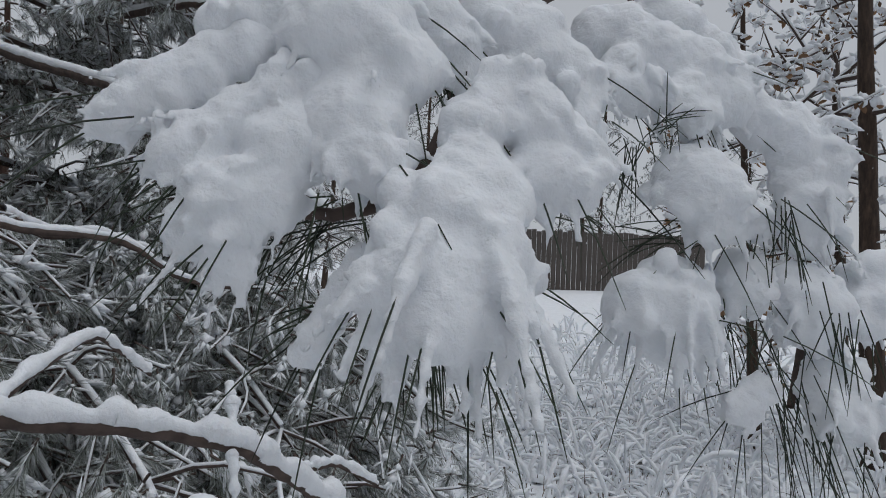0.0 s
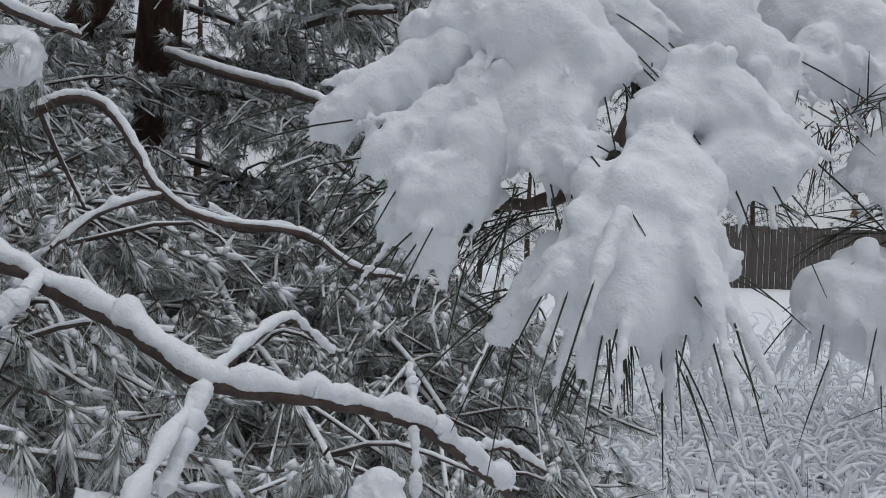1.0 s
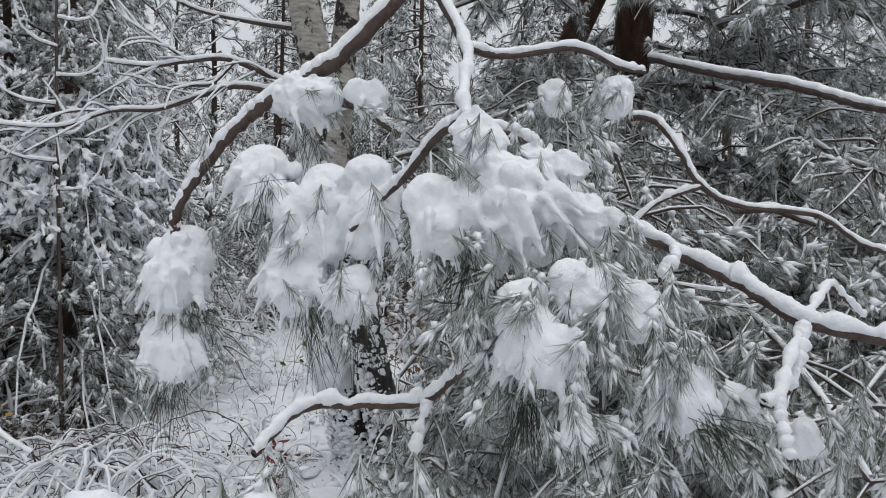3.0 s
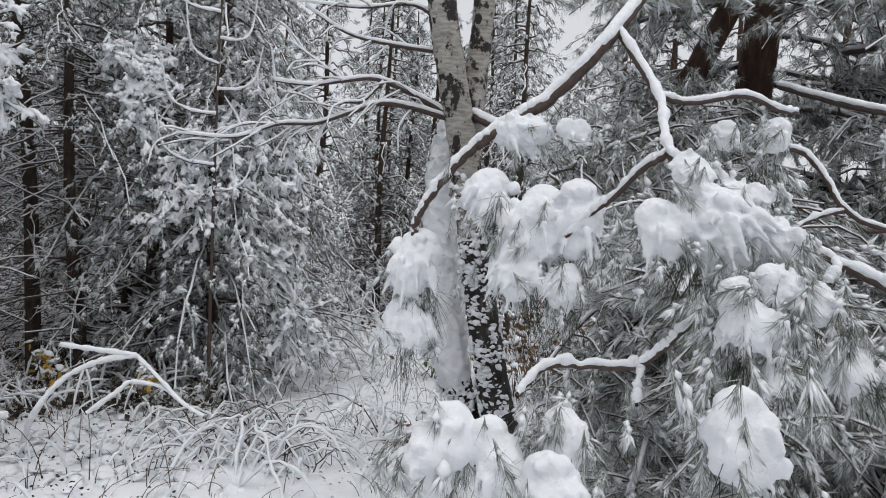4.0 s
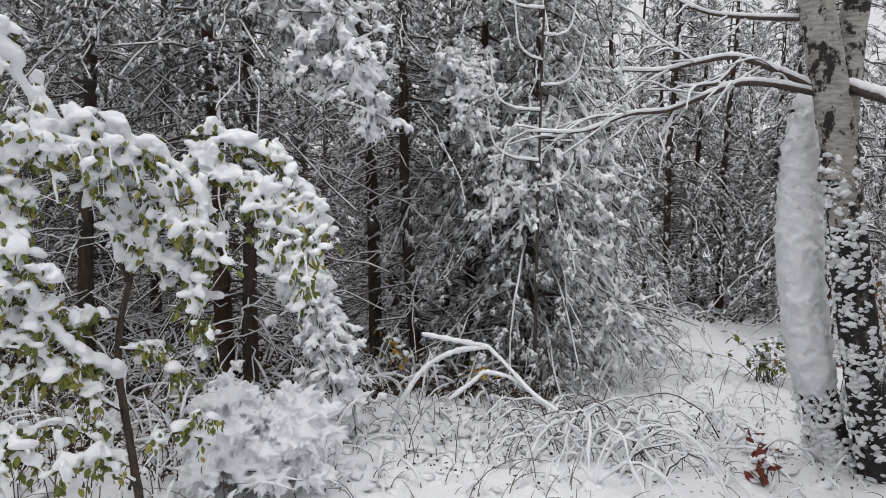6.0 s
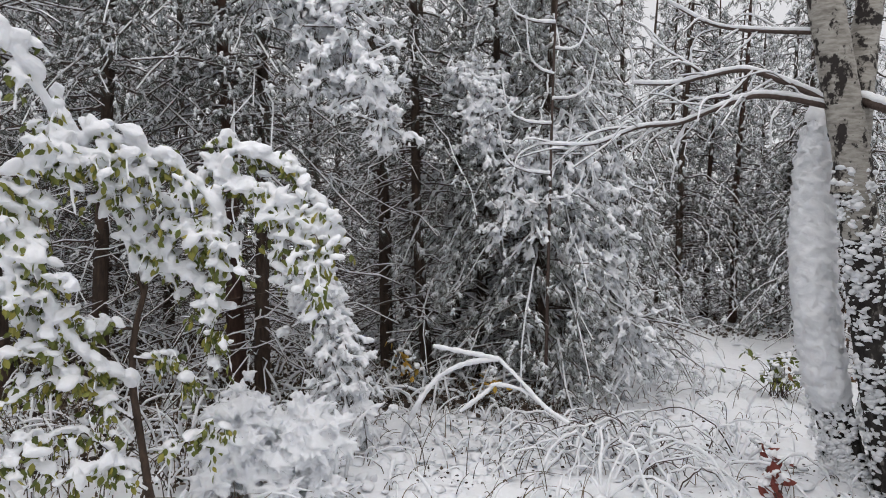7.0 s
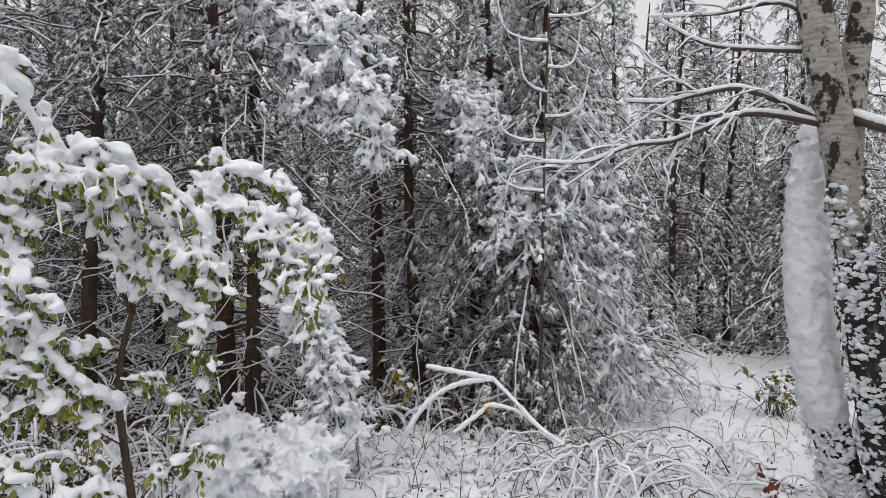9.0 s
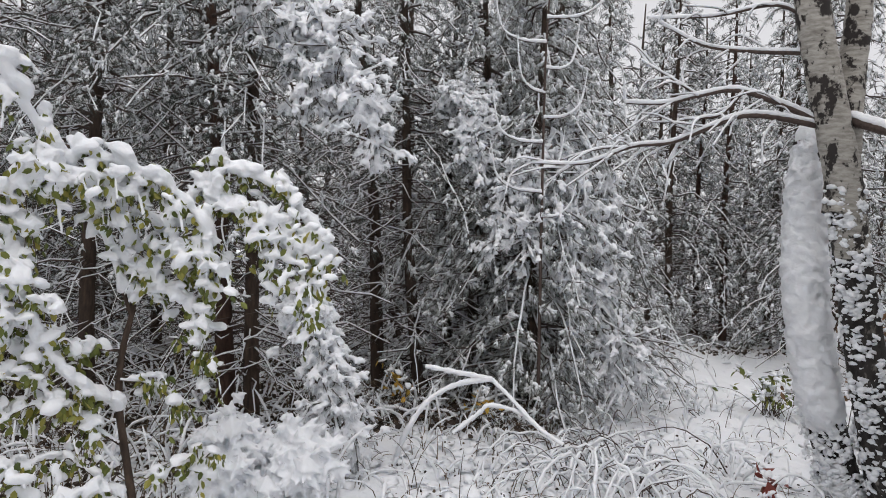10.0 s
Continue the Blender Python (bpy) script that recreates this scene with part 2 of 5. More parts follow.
# ---- ground: one sheet of snow that reaches the horizon ----
def ground():
    k = np.linspace(-1, 1, 400)
    c = 4.0 * np.sinh(k * 5.2) / np.sinh(1.0) * 1.1
    x, y = np.meshgrid(c + 2.5, c + 4.5, indexing="ij")
    z = ground_z(x, y)
    near = np.exp(-((x - 3) ** 2 + (y - 4) ** 2) / 300)
    rough = np.array([noise.fractal(Vector((a * 3.3, b * 3.3, 0)), 0.8, 2.1, 4) for a, b in zip(x.ravel(), y.ravel())]).reshape(x.shape)
    wide = np.array([noise.noise(Vector((a * 0.35, b * 0.35, 4))) for a, b in zip(x.ravel(), y.ravel())]).reshape(x.shape)
    fine = np.array([noise.fractal(Vector((a * 11, b * 11, 7)), 0.9, 2.0, 3) if abs(a - 3) < 7 and abs(b - 4) < 7 else 0.0 for a, b in zip(x.ravel(), y.ravel())]).reshape(x.shape)
    z = z + near * (0.045 * rough + 0.08 * wide + 0.022 * fine)
    n = len(k)
    i, j = np.meshgrid(np.arange(n - 1), np.arange(n - 1), indexing="ij")
    a = i * n + j
    m = Mesh()
    m.add(np.stack([x, y, z], -1).reshape(-1, 3), np.stack([a, a + n, a + n + 1, a + 1], -1).reshape(-1, 4))
    tagged(m.link("ground", SNOW_GROUND), "uneven snow-covered forest floor and clearing", "ground", kind="structure")


ground()


def snowy_stems(name, label, centre, spread, count, height, seed, snowed=0.8, mat=None, lean=None, drift=0.012):
    """Bent grass and twigs that carry snow, as one uncountable stretch."""
    rng = np.random.default_rng(seed)
    wood, snow = Mesh(), Mesh()
    for _ in range(count):
        x, y = np.array(centre) + rng.normal(size=2) * spread
        h = height * rng.uniform(0.5, 1.3)
        az = rng.uniform(0, 6.28) if lean is None else lean + rng.normal() * 0.6
        d = np.array([math.cos(az), math.sin(az), 0])
        b = np.array([x, y, ground_z(x, y) - 0.03])
        bend = rng.uniform(0.3, 1.5)
        t = np.linspace(0, 1, 6)[:, None]
        line = b + d * h * bend * t ** 1.6 + np.array([0, 0, 1.0]) * h * (t * 1.5 - bend * 0.75 * t ** 2.2)
        wood.add(*tube(line, np.linspace(0.004, 0.0015, 6), 3))
        if rng.random() < snowed:
            r = drift * rng.uniform(0.5, 1.2)
            snow.add(*tube(line[1:] + (0, 0, r * 0.6), r * np.array([0.5, 1, 0.9, 1.0, 0.3]), 5, 0.3, rng))
    e = thing(name, (0, 0, 0), label, "undergrowth", kind="stuff")
    wood.link("stem", mat or DRY, e, kind="stuff")
    snow.link("snow", SNOW_FAR, e, kind="stuff")
    return e


# ---- conifers of the wood ----
def conifer(seed, height, radius, first, live, reach_low, trunk_r, bark, tufts=1.0, droop=0.55, bend=0.0, lod=0, needles=None, full=0.74):
    """A pine with a trunk, dry snowy lower branches and a drooping snow-laden crown.
    first: the lowest dry branch; live: where the crown begins."""
    rng = np.random.default_rng(seed)
    trunk, wood, fol, snow = Mesh(), Mesh(), Mesh(), Mesh()
    t = np.linspace(-0.05, 1, 16)
    line = np.stack([bend * np.sin(t * 2.2) + 0.03 * np.sin(t * 9 + seed), 0.03 * np.cos(t * 8 + seed), t * height], -1)
    trunk.add(*tube(line, trunk_r * (1.12 - t) ** 0.8, 9, 0.06, rng))

    def axis(z):
        return np.array([np.interp(z, line[:, 2], line[:, 0]), np.interp(z, line[:, 2], line[:, 1]), z])

    # dry lower branches
    for _ in range(int((44, 20, 6)[lod] * reach_low)):
        z = rng.uniform(first, live + 0.6)
        az = rng.uniform(0, 6.283)
        ln = rng.uniform(0.4, 1.25) * radius
        d = np.array([math.cos(az), math.sin(az), rng.uniform(-0.35, 0.25)])
        s = np.linspace(0, 1, 6)[:, None]
        kink = rng.normal(size=(6, 3)) * 0.035 * s
        b = axis(z) + d * ln * s + kink - np.array([0, 0, 0.25]) * ln * s ** 2
        wood.add(*tube(b, np.linspace(0.011, 0.003, 6), 3))
        snow.add(*tube(b[1:] + (0, 0, 0.010), np.linspace(0.009, 0.004, 5) * rng.uniform(0.4, 1.1), 4, 0.3, rng))
        for _ in range((5, 2, 0)[lod]):
            k = rng.integers(1, 5)
            e = b[k] + rng.normal(size=3) * (0.16, 0.16, 0.10)
            w = np.stack([b[k], (b[k] + e) / 2 + rng.normal(size=3) * 0.02, e])
            wood.add(*tube(w, (0.004, 0.003, 0.0015), 3))
            if rng.random() < 0.6:
                snow.add(*tube(w + (0, 0, 0.006), (0.006, 0.007, 0.003), 4, 0.3, rng))
    # crown
    at, dr = [], []
    z = live
    while z < height * 0.97:
        frac = (z - live) / max(height - live, 0.1)
        reach = radius * (1 - frac) ** 0.75 * rng.uniform(0.75, 1.15) + 0.12
        az = rng.uniform(0, 6.283)
        d = np.array([math.cos(az), math.sin(az), 0.0])
        s = np.linspace(0, 1, 9)
        rise = rng.uniform(-0.05, 0.45)
        b = axis(z) + d * reach * s[:, None] + np.array([0, 0, 1.0]) * (reach * (rise * s - (droop + rise) * s ** 2.0))[:, None]
        b[1:] += rng.normal(size=(8, 3)) * 0.02
        wood.add(*tube(b, np.linspace(0.014, 0.004, 9), 4))
        snow.add(*tube(b[1:] + (0, 0, 0.009), np.linspace(0.010, 0.006, 8), 5, 0.45, rng))
        side = np.array([-d[1], d[0], 0])
        for k in range(2, 9):
            for sg in (-1, 1):
                if rng.random() > 0.85:
                    continue
                ln = reach * rng.uniform(0.16, 0.36) * (1.25 - s[k] * 0.6)
                td = d * rng.uniform(0.2, 0.9) + sg * side * rng.uniform(0.4, 1.0) - np.array([0, 0, rng.uniform(0.15, 0.75)])
                td /= np.linalg.norm(td)
                e = b[k] + td * ln
                m = (b[k] + e) / 2 + (0, 0, 0.03)
                w = np.stack([b[k], m, e])
                wood.add(*tube(w, (0.005, 0.004, 0.002), 3))
                cnt = max((2, 1, 1)[lod], int(ln / (0.085, 0.115, 0.25)[lod] * tufts))
                for q in range(cnt):
                    u = (q + 1) / cnt
                    at.append(w[0] * (1 - u) ** 2 + 2 * m * u * (1 - u) + e * u * u + rng.normal(size=3) * 0.02)
                    dr.append(td * 0.7 + rng.normal(size=3) * 0.35 - np.array([0, 0, 0.45]))
        z += rng.uniform(0.055, 0.12) * (height / 6.0) * (0.9, 0.95, 2.0)[lod]
    at, dr = np.array(at), np.array(dr)
    dr /= np.linalg.norm(dr, axis=1)[:, None]
    n = len(at)
    keep = rng.random(n) < full
    if lod < 2:
        stars(snow, (at + (0, 0, 0.012))[keep], dr[keep], rng.uniform(0.035, 0.075, keep.sum()) * (1, 1.3)[lod], rng, (5, 4)[lod], 0.55, 0.15, 0.27)
    else:
        sz = rng.uniform(0.5, 1.35, (n, 1)) * np.array([0.08, 0.05, 0.035])
        lumps(snow, (at + (0, 0, 0.018))[keep], dr[keep], sz[keep], rng, OCTA, 0.3)
    per = (13, 8, 6)[lod]
    nd = np.repeat(dr, per, 0) * 0.9 + rng.normal(size=(n * per, 3)) * 0.55 - np.array([0, 0, 0.2])
    blades(fol, np.repeat(at, per, 0) + rng.normal(size=(n * per, 3)) * 0.012, nd, rng.uniform(0.05, 0.10, n * per) * (1, 1.25, 2.2)[lod], (0.0022, 0.0040, 0.010)[lod], rng)
    e = new("pine_tree")
    trunk.link("trunk", bark, e)
    wood.link("branch_network", TWIG, e, kind="stuff")
    fol.link("foliage", needles or FROST, e, smooth=False, kind="stuff")
    snow.link("snow", SNOW_FAR, e, kind="stuff")
    return e


PINES = [
    conifer(11, 7.0, 1.25, 0.5, 1.9, 1.2, 0.075, RED_BARK),
    conifer(12, 6.5, 1.15, 0.4, 2.6, 1.0, 0.066, BARK, bend=0.06),
    conifer(13, 5.2, 1.10, 0.4, 1.0, 0.7, 0.06, BARK, full=0.85),
    conifer(14, 8.0, 1.35, 0.6, 3.0, 1.0, 0.080, BARK, bend=-0.08),
    conifer(15, 4.4, 1.15, 0.3, 0.3, 0.2, 0.05, BARK, tufts=1.6, droop=0.8, needles=RIME, full=0.95),
    conifer(16, 6.8, 1.45, 0.5, 1.4, 1.2, 0.07, RED_BARK, lod=1),
    conifer(17, 7.4, 1.5, 0.5, 1.6, 1.2, 0.07, BARK, bend=0.12, lod=1),
    conifer(18, 5.4, 1.25, 0.3, 0.7, 0.5, 0.06, BARK, lod=1, full=0.85),
    conifer(19, 7.0, 1.5, 0.5, 1.0, 1.0, 0.08, BARK, lod=2),
]
USED = set()


def plant(kind, x, y, turn, size, label, lean=0.0, group="pines of the wood"):
    m = pose(x, y, float(ground_z(x, y)) - 0.03, 0, lean, 0) @ pose(0, 0, 0, 0, 0, turn) @ Matrix.Scale(size, 4)
    src = PINES[kind]
    if kind not in USED:
        USED.add(kind)
        src.matrix_basis = m
        ob = src
    else:
        ob = copy_thing(src, m)
        ob.matrix_basis = m
    tagged(ob, label, "pine tree", group)
    return ob


SLIM = "slim dark pine with dry lower branches and snowy crown"
RED = "reddish-barked pine with a snow-laden drooping crown"
YOUNG = "young bushy pine weighed down with fresh snow"
PINE_RED = plant(0, -0.82, 6.45, 20, 1.0, RED, -4)
plant(1, -0.62, 6.25, 80, 0.95, SLIM, -2)
plant(1, -1.90, 6.35, 140, 0.9, SLIM, 1)
plant(3, 0.62, 7.60, 130, 0.85, SLIM, -5)
plant(1, 0.96, 7.30, 200, 0.9, SLIM, -3)
plant(1, 1.48, 8.20, 250, 0.85, SLIM)
PINE_BUSHY = plant(4, 2.05, 6.95, 40, 1.15, "bushy conifer draped to the ground with snow")
plant(4, 1.65, 7.55, 300, 1.25, "bushy conifer draped to the ground with snow")
plant(4, 2.55, 7.6, 160, 1.3, "bushy conifer draped to the ground with snow")
plant(2, 2.9, 8.6, 15, 1.1, YOUNG)
plant(3, -2.65, 6.35, 10, 0.9, SLIM, -2)
plant(7, -2.6, 9.2, 90, 1.0, YOUNG)
plant(6, -1.95, 9.9, 30, 1.0, SLIM)
plant(5, -0.1, 10.4, 160, 1.0, RED)
plant(6, 1.4, 10.8, 310, 1.0, SLIM)
plant(5, 7.6, 11.5, 70, 1.0, RED)
plant(7, 6.7, 11.9, 210, 1.25, YOUNG)
plant(7, 5.6, 12.4, 110, 1.3, YOUNG)
plant(6, 9.0, 12.0, 20, 0.95, SLIM)
plant(7, 8.4, 10.8, 140, 1.2, YOUNG)
wood_rng = np.random.default_rng(5)
for row, (y0, step) in enumerate(((12.2, 1.5), (15.0, 1.7), (19.0, 1.9))):
    x = -9.0 - row * 2
    while x < 13 + row * 4:
        px, py = x + wood_rng.uniform(-0.5, 0.5), y0 + wood_rng.uniform(-1, 1)
        if not 3.6 < px - 0.35 * (py - 10) < 5.2 or row == 2:
            plant(int(wood_rng.integers(5, 8)) if row < 2 else 8, px, py, wood_rng.uniform(0, 360), wood_rng.uniform(0.9, 1.35), "snow-covered pine deep in the wood")
        x += step
for px, py, kind, size in ((-4.6, 4.4, 6, 1.0), (-4.2, 7.4, 5, 1.0), (-5.8, 9.6, 6, 1.1), (-7, 6, 6, 1.1), (-3.6, 8.2, 6, 0.9)):
    plant(kind, px, py, px * 77, size, "snow-covered pine round the clearing's edge, mostly out of view")
# unseen pines added behind the camera, to block side light from the open sky
for k in range(18):
    a = radians(152 + k * 9.2)
    r = wood_rng.uniform(6.5, 9.5)
    plant(8, 0.5 + r * math.cos(a), 0.5 + r * math.sin(a), k * 37, wood_rng.uniform(1.0, 1.4), "snow-covered pine round the clearing's edge, mostly out of view")
# beyond the clearing, to the east
for px, py, kind, size in ((8.2, 6.4, 7, 1.2), (9.6, 4.6, 6, 1.1), (11.5, 7.5, 5, 1.2), (13, 3.4, 6, 1.2), (7.2, 8.4, 7, 1.2), (10.5, 9.2, 6, 1.2), (14, 5.5, 6, 1.3), (6.4, 5.0, 7, 0.9),
                           (30, -19, 8, 1.2), (24, 1.5, 6, 1.2), (31, -5, 8, 1.3), (32, -9, 8, 1.4), (33, -13, 8, 1.3), (25, 5, 6, 1.4), (31, 0, 8, 1.4), (30, 4, 8, 1.4), (36, -2, 8, 1.6), (37, -7, 8, 1.6)):
    plant(kind, px, py, px * 53, size, "snow-covered pine across the clearing")


def thicket(label, x0, x1, y0, y1, top, count, seed):
    """A tangle of thin dead branches between the trunks, dark below and lined with snow."""
    rng = np.random.default_rng(seed)
    wood, snow = Mesh(), Mesh()
    for _ in range(count):
        x, y = rng.uniform(x0, x1), rng.uniform(y0, y1)
        z = float(ground_z(x, y)) + top * rng.random() ** 1.2
        az = rng.uniform(0, 6.283)
        d = np.array([math.cos(az), math.sin(az), rng.normal() * 0.35])
        ln = rng.uniform(0.3, 1.0)
        t = np.linspace(0, 1, 6)[:, None]
        q = np.array([x, y, z]) + d * ln * t + np.array([0, 0, -0.2]) * ln * t ** 2 + rng.normal(size=(6, 3)) * 0.018
        wood.add(*tube(q, np.linspace(0.0065, 0.002, 6), 3))
        if rng.random() < 0.45:
            snow.add(*tube(q[1:] + (0, 0, 0.004), rng.uniform(0.002, 0.0052), 4, 0.3, rng))
    e = thing("thicket", (0, 0, 0), label, "thicket", kind="stuff")
    wood.link("branch_network", TWIG, e, kind="stuff")
    snow.link("snow", SNOW_FAR, e, kind="stuff")


thicket("tangle of dead lower branches between the pine trunks", -3.5, 2.6, 8.2, 10.2, 2.3, 1900, 101)
thicket("tangle of dead lower branches deeper in the wood", -5, 3.4, 9.5, 13, 2.6, 2000, 102)
thicket("tangle of dead branches beyond the path", 5.6, 10.5, 10.8, 13.5, 2.4, 1300, 103)

# ---- snow masses on pine shoots ----
class Shoot:
    """Snow that lies on a fan of pine shoots: rounded pads with drooping fingers, and the needles under them."""

    def __init__(self, face, seed, needle=0.055, thick=0.00055, reach=1.0):
        self.blobs, self.rng, self.face = [], np.random.default_rng(seed), np.array(face, float)
        self.nd, self.tips = Mesh(), []
        self.needle, self.thick, self.reach = needle, thick, reach
        self.shag = 10 if reach == 1.0 else 26

    def blob(self, c, r, ax):
        self.blobs.append((np.array(c), np.array(r), ax))

    def pad(self, p, q, w, th, fingers):
        """A pillow of snow from p to q whose far edge is fluted and ends in drooping fingers."""
        rng = self.rng
        w, th = (w * 1.17, th * 1.3) if self.reach == 1.0 else (w * 1.0, th * 0.95)
        p, q = np.array(p), np.array(q)
        a = q - p
        ln = np.linalg.norm(a)
        a = a / ln
        s = np.cross(a, self.face)
        s /= np.linalg.norm(s)
        f = np.cross(s, a)
        ax = np.stack([a, s, f], -1)
        down = np.array([0, 0, -1.0])
        n = max(2, int(math.ceil(ln / (w * 0.22))))
        for i in range(n + 1):
            u = i / n
            k = 0.72 + 0.28 * math.sin(math.pi * min(1, 0.15 + 0.85 * u))
            self.blob(p + a * ln * u + s * rng.normal() * w * 0.06 + f * rng.normal() * th * 0.06, (w * 0.27, w * 0.37 * k, th * 0.44 * k), ax)
        # soft humps on the pillow
        for _ in range(13 + 2 * fingers):
            u, ang = rng.uniform(-0.15, 1.1), rng.uniform(0, 6.283)
            r = w * rng.uniform(0.05, 0.11)
            c = p + a * ln * u + s * math.cos(ang) * w * 0.34 + f * math.sin(ang) * th * 0.39
            self.blob(c, (r * 1.25, r, r * 0.9), ax)
        # short shaggy tips where needles poke into the snow
        for _ in range(self.shag):
            u, ang = rng.uniform(0.0, 1.1), rng.uniform(0, 6.283)
            c = p + a * ln * u + s * math.cos(ang) * w * 0.36 + f * math.sin(ang) * th * 0.38
            d = a * 0.5 + s * math.cos(ang) * 0.7 + f * math.sin(ang) * 0.5 + down * rng.uniform(0.2, 0.9) + rng.normal(size=3) * 0.2
            d /= np.linalg.norm(d)
            r, fr = w * rng.uniform(0.03, 0.05), np.stack(list(frame_of(d)), -1)
            for k in range(4):
                self.blob(c + d * w * 0.055 * k, (w * 0.05, r * (1.1 - 0.22 * k), r * (1.1 - 0.22 * k)), fr)
        # flutes that splay with the needles and thin out into fingers
        count = fingers * 4 + (4 if fingers else 0)
        for i in range(count):
            g = (i + 0.5) / count * 2 - 1 + rng.normal() * 0.12
            d = a * (1.0 - 0.35 * abs(g)) + s * g * 0.62 + down * 0.35 + f * rng.normal() * 0.22
            d /= np.linalg.norm(d)
            c = p + a * ln * rng.uniform(0.45, 0.8) + s * g * w * 0.33 + f * rng.normal() * th * 0.26
            r = w * rng.uniform(0.034, 0.066)
            reach = self.reach * (1 - 0.25 * abs(g)) * (ln * 0.35 + w * rng.choice((0.22, 0.30, 0.38, 0.55)) * rng.uniform(0.8, 1.1))
            fr = np.stack(list(frame_of(d)), -1)
            steps = 9
            for k in range(steps):
                u = k / (steps - 1)
                rr = r * (1.15 - 0.68 * u) * rng.uniform(0.88, 1.12)
                self.blob(c + d * reach * u + down * reach * 0.20 * u * u, (max(rr * 1.4, reach / steps * 0.8), rr, rr), fr)
            if i % 4 == 1:
                self.fan(c + d * reach * 0.62, d, 1, 0.10)
                self.tips.append((c + d * reach * 0.4 + self.face * w * 0.2 + down * w * 0.12, d + down * 0.5))
        m = 1 + fingers // 2
        at = p + a * (ln * rng.uniform(0.1, 1.0, (m, 1))) + s * rng.uniform(-0.42, 0.42, (m, 1)) * w
        dd = a * 0.9 + s * rng.normal(size=(m, 1)) * 0.5 + down * rng.uniform(0.1, 0.6, (m, 1)) + rng.normal(size=(m, 3)) * 0.25
        self.needles(at, dd, self.needle * 0.95)

    def fan(self, c, d, n, spread):
        dd = d + self.rng.normal(size=(n, 3)) * spread
        self.needles(np.repeat(c[None], n, 0), dd, self.needle * 1.25)

    def needles(self, at, d, ln):
        rng = self.rng
        d = d / np.linalg.norm(d, axis=1)[:, None]
        for b, e in zip(at, d):
            k = ln * rng.uniform(0.75, 1.2)
            u = np.linspace(0, 1, 4)[:, None]
            line = b + e * k * u + np.array([0, 0, -1.0]) * k * 0.14 * u ** 2
            self.nd.add(*tube(line, self.thick * np.array([1, 1, 0.9, 0.35]), 3))

    def link(self, parent, voxel, label):
        m = Mesh()
        v, f = ICO2
        for c, r, ax in self.blobs:
            m.add((v * r) @ ax.T + c, f)
        ob = m.link("snow", SNOW, None, label)
        settle(ob, parent)
        re = ob.modifiers.new("merge", "REMESH")
        re.mode, re.voxel_size, re.use_smooth_shade = "VOXEL", voxel, True
        sm = ob.modifiers.new("soften", "SMOOTH")
        sm.factor, sm.iterations = 0.5, 2
        for nm, scale, strength in (("drift", 0.010 + voxel * 2.5, 0.0026 + voxel * 0.75), ("crumb", 0.003 + voxel * 0.9, 0.0004 + voxel * 0.55)):
            tx = bpy.data.textures.new(nm, "CLOUDS")
            tx.noise_scale, tx.noise_depth = scale, 2
            dm = ob.modifiers.new(nm, "DISPLACE")
            dm.texture, dm.strength, dm.mid_level = tx, strength, 0.5
        settle(self.nd.link("foliage", NEEDLE, None, kind="stuff"), parent)
        if voxel > 0.004 and self.tips:
            wood, fol, sn = Mesh(), Mesh(), Mesh()
            at = np.repeat(np.array([t[0] for t in self.tips]), 4, 0)
            d = np.repeat(np.array([t[1] for t in self.tips]), 4, 0)
            rng = self.rng
            sprays(at + rng.normal(size=at.shape) * 0.04, d + rng.normal(size=d.shape) * 0.5, rng, wood, fol, sn, 0.55, 64)
            settle(fol.link("foliage", RIME, None, smooth=False, kind="stuff"), parent)
            settle(sn.link("snow", SNOW, None, kind="stuff"), parent)


def frame_of(d):
    z = np.array([0, 0, 1.0]) if abs(d[2]) < 0.95 else np.array([1.0, 0, 0])
    s = np.cross(z, d)
    s /= np.linalg.norm(s)
    return d, s, np.cross(d, s)


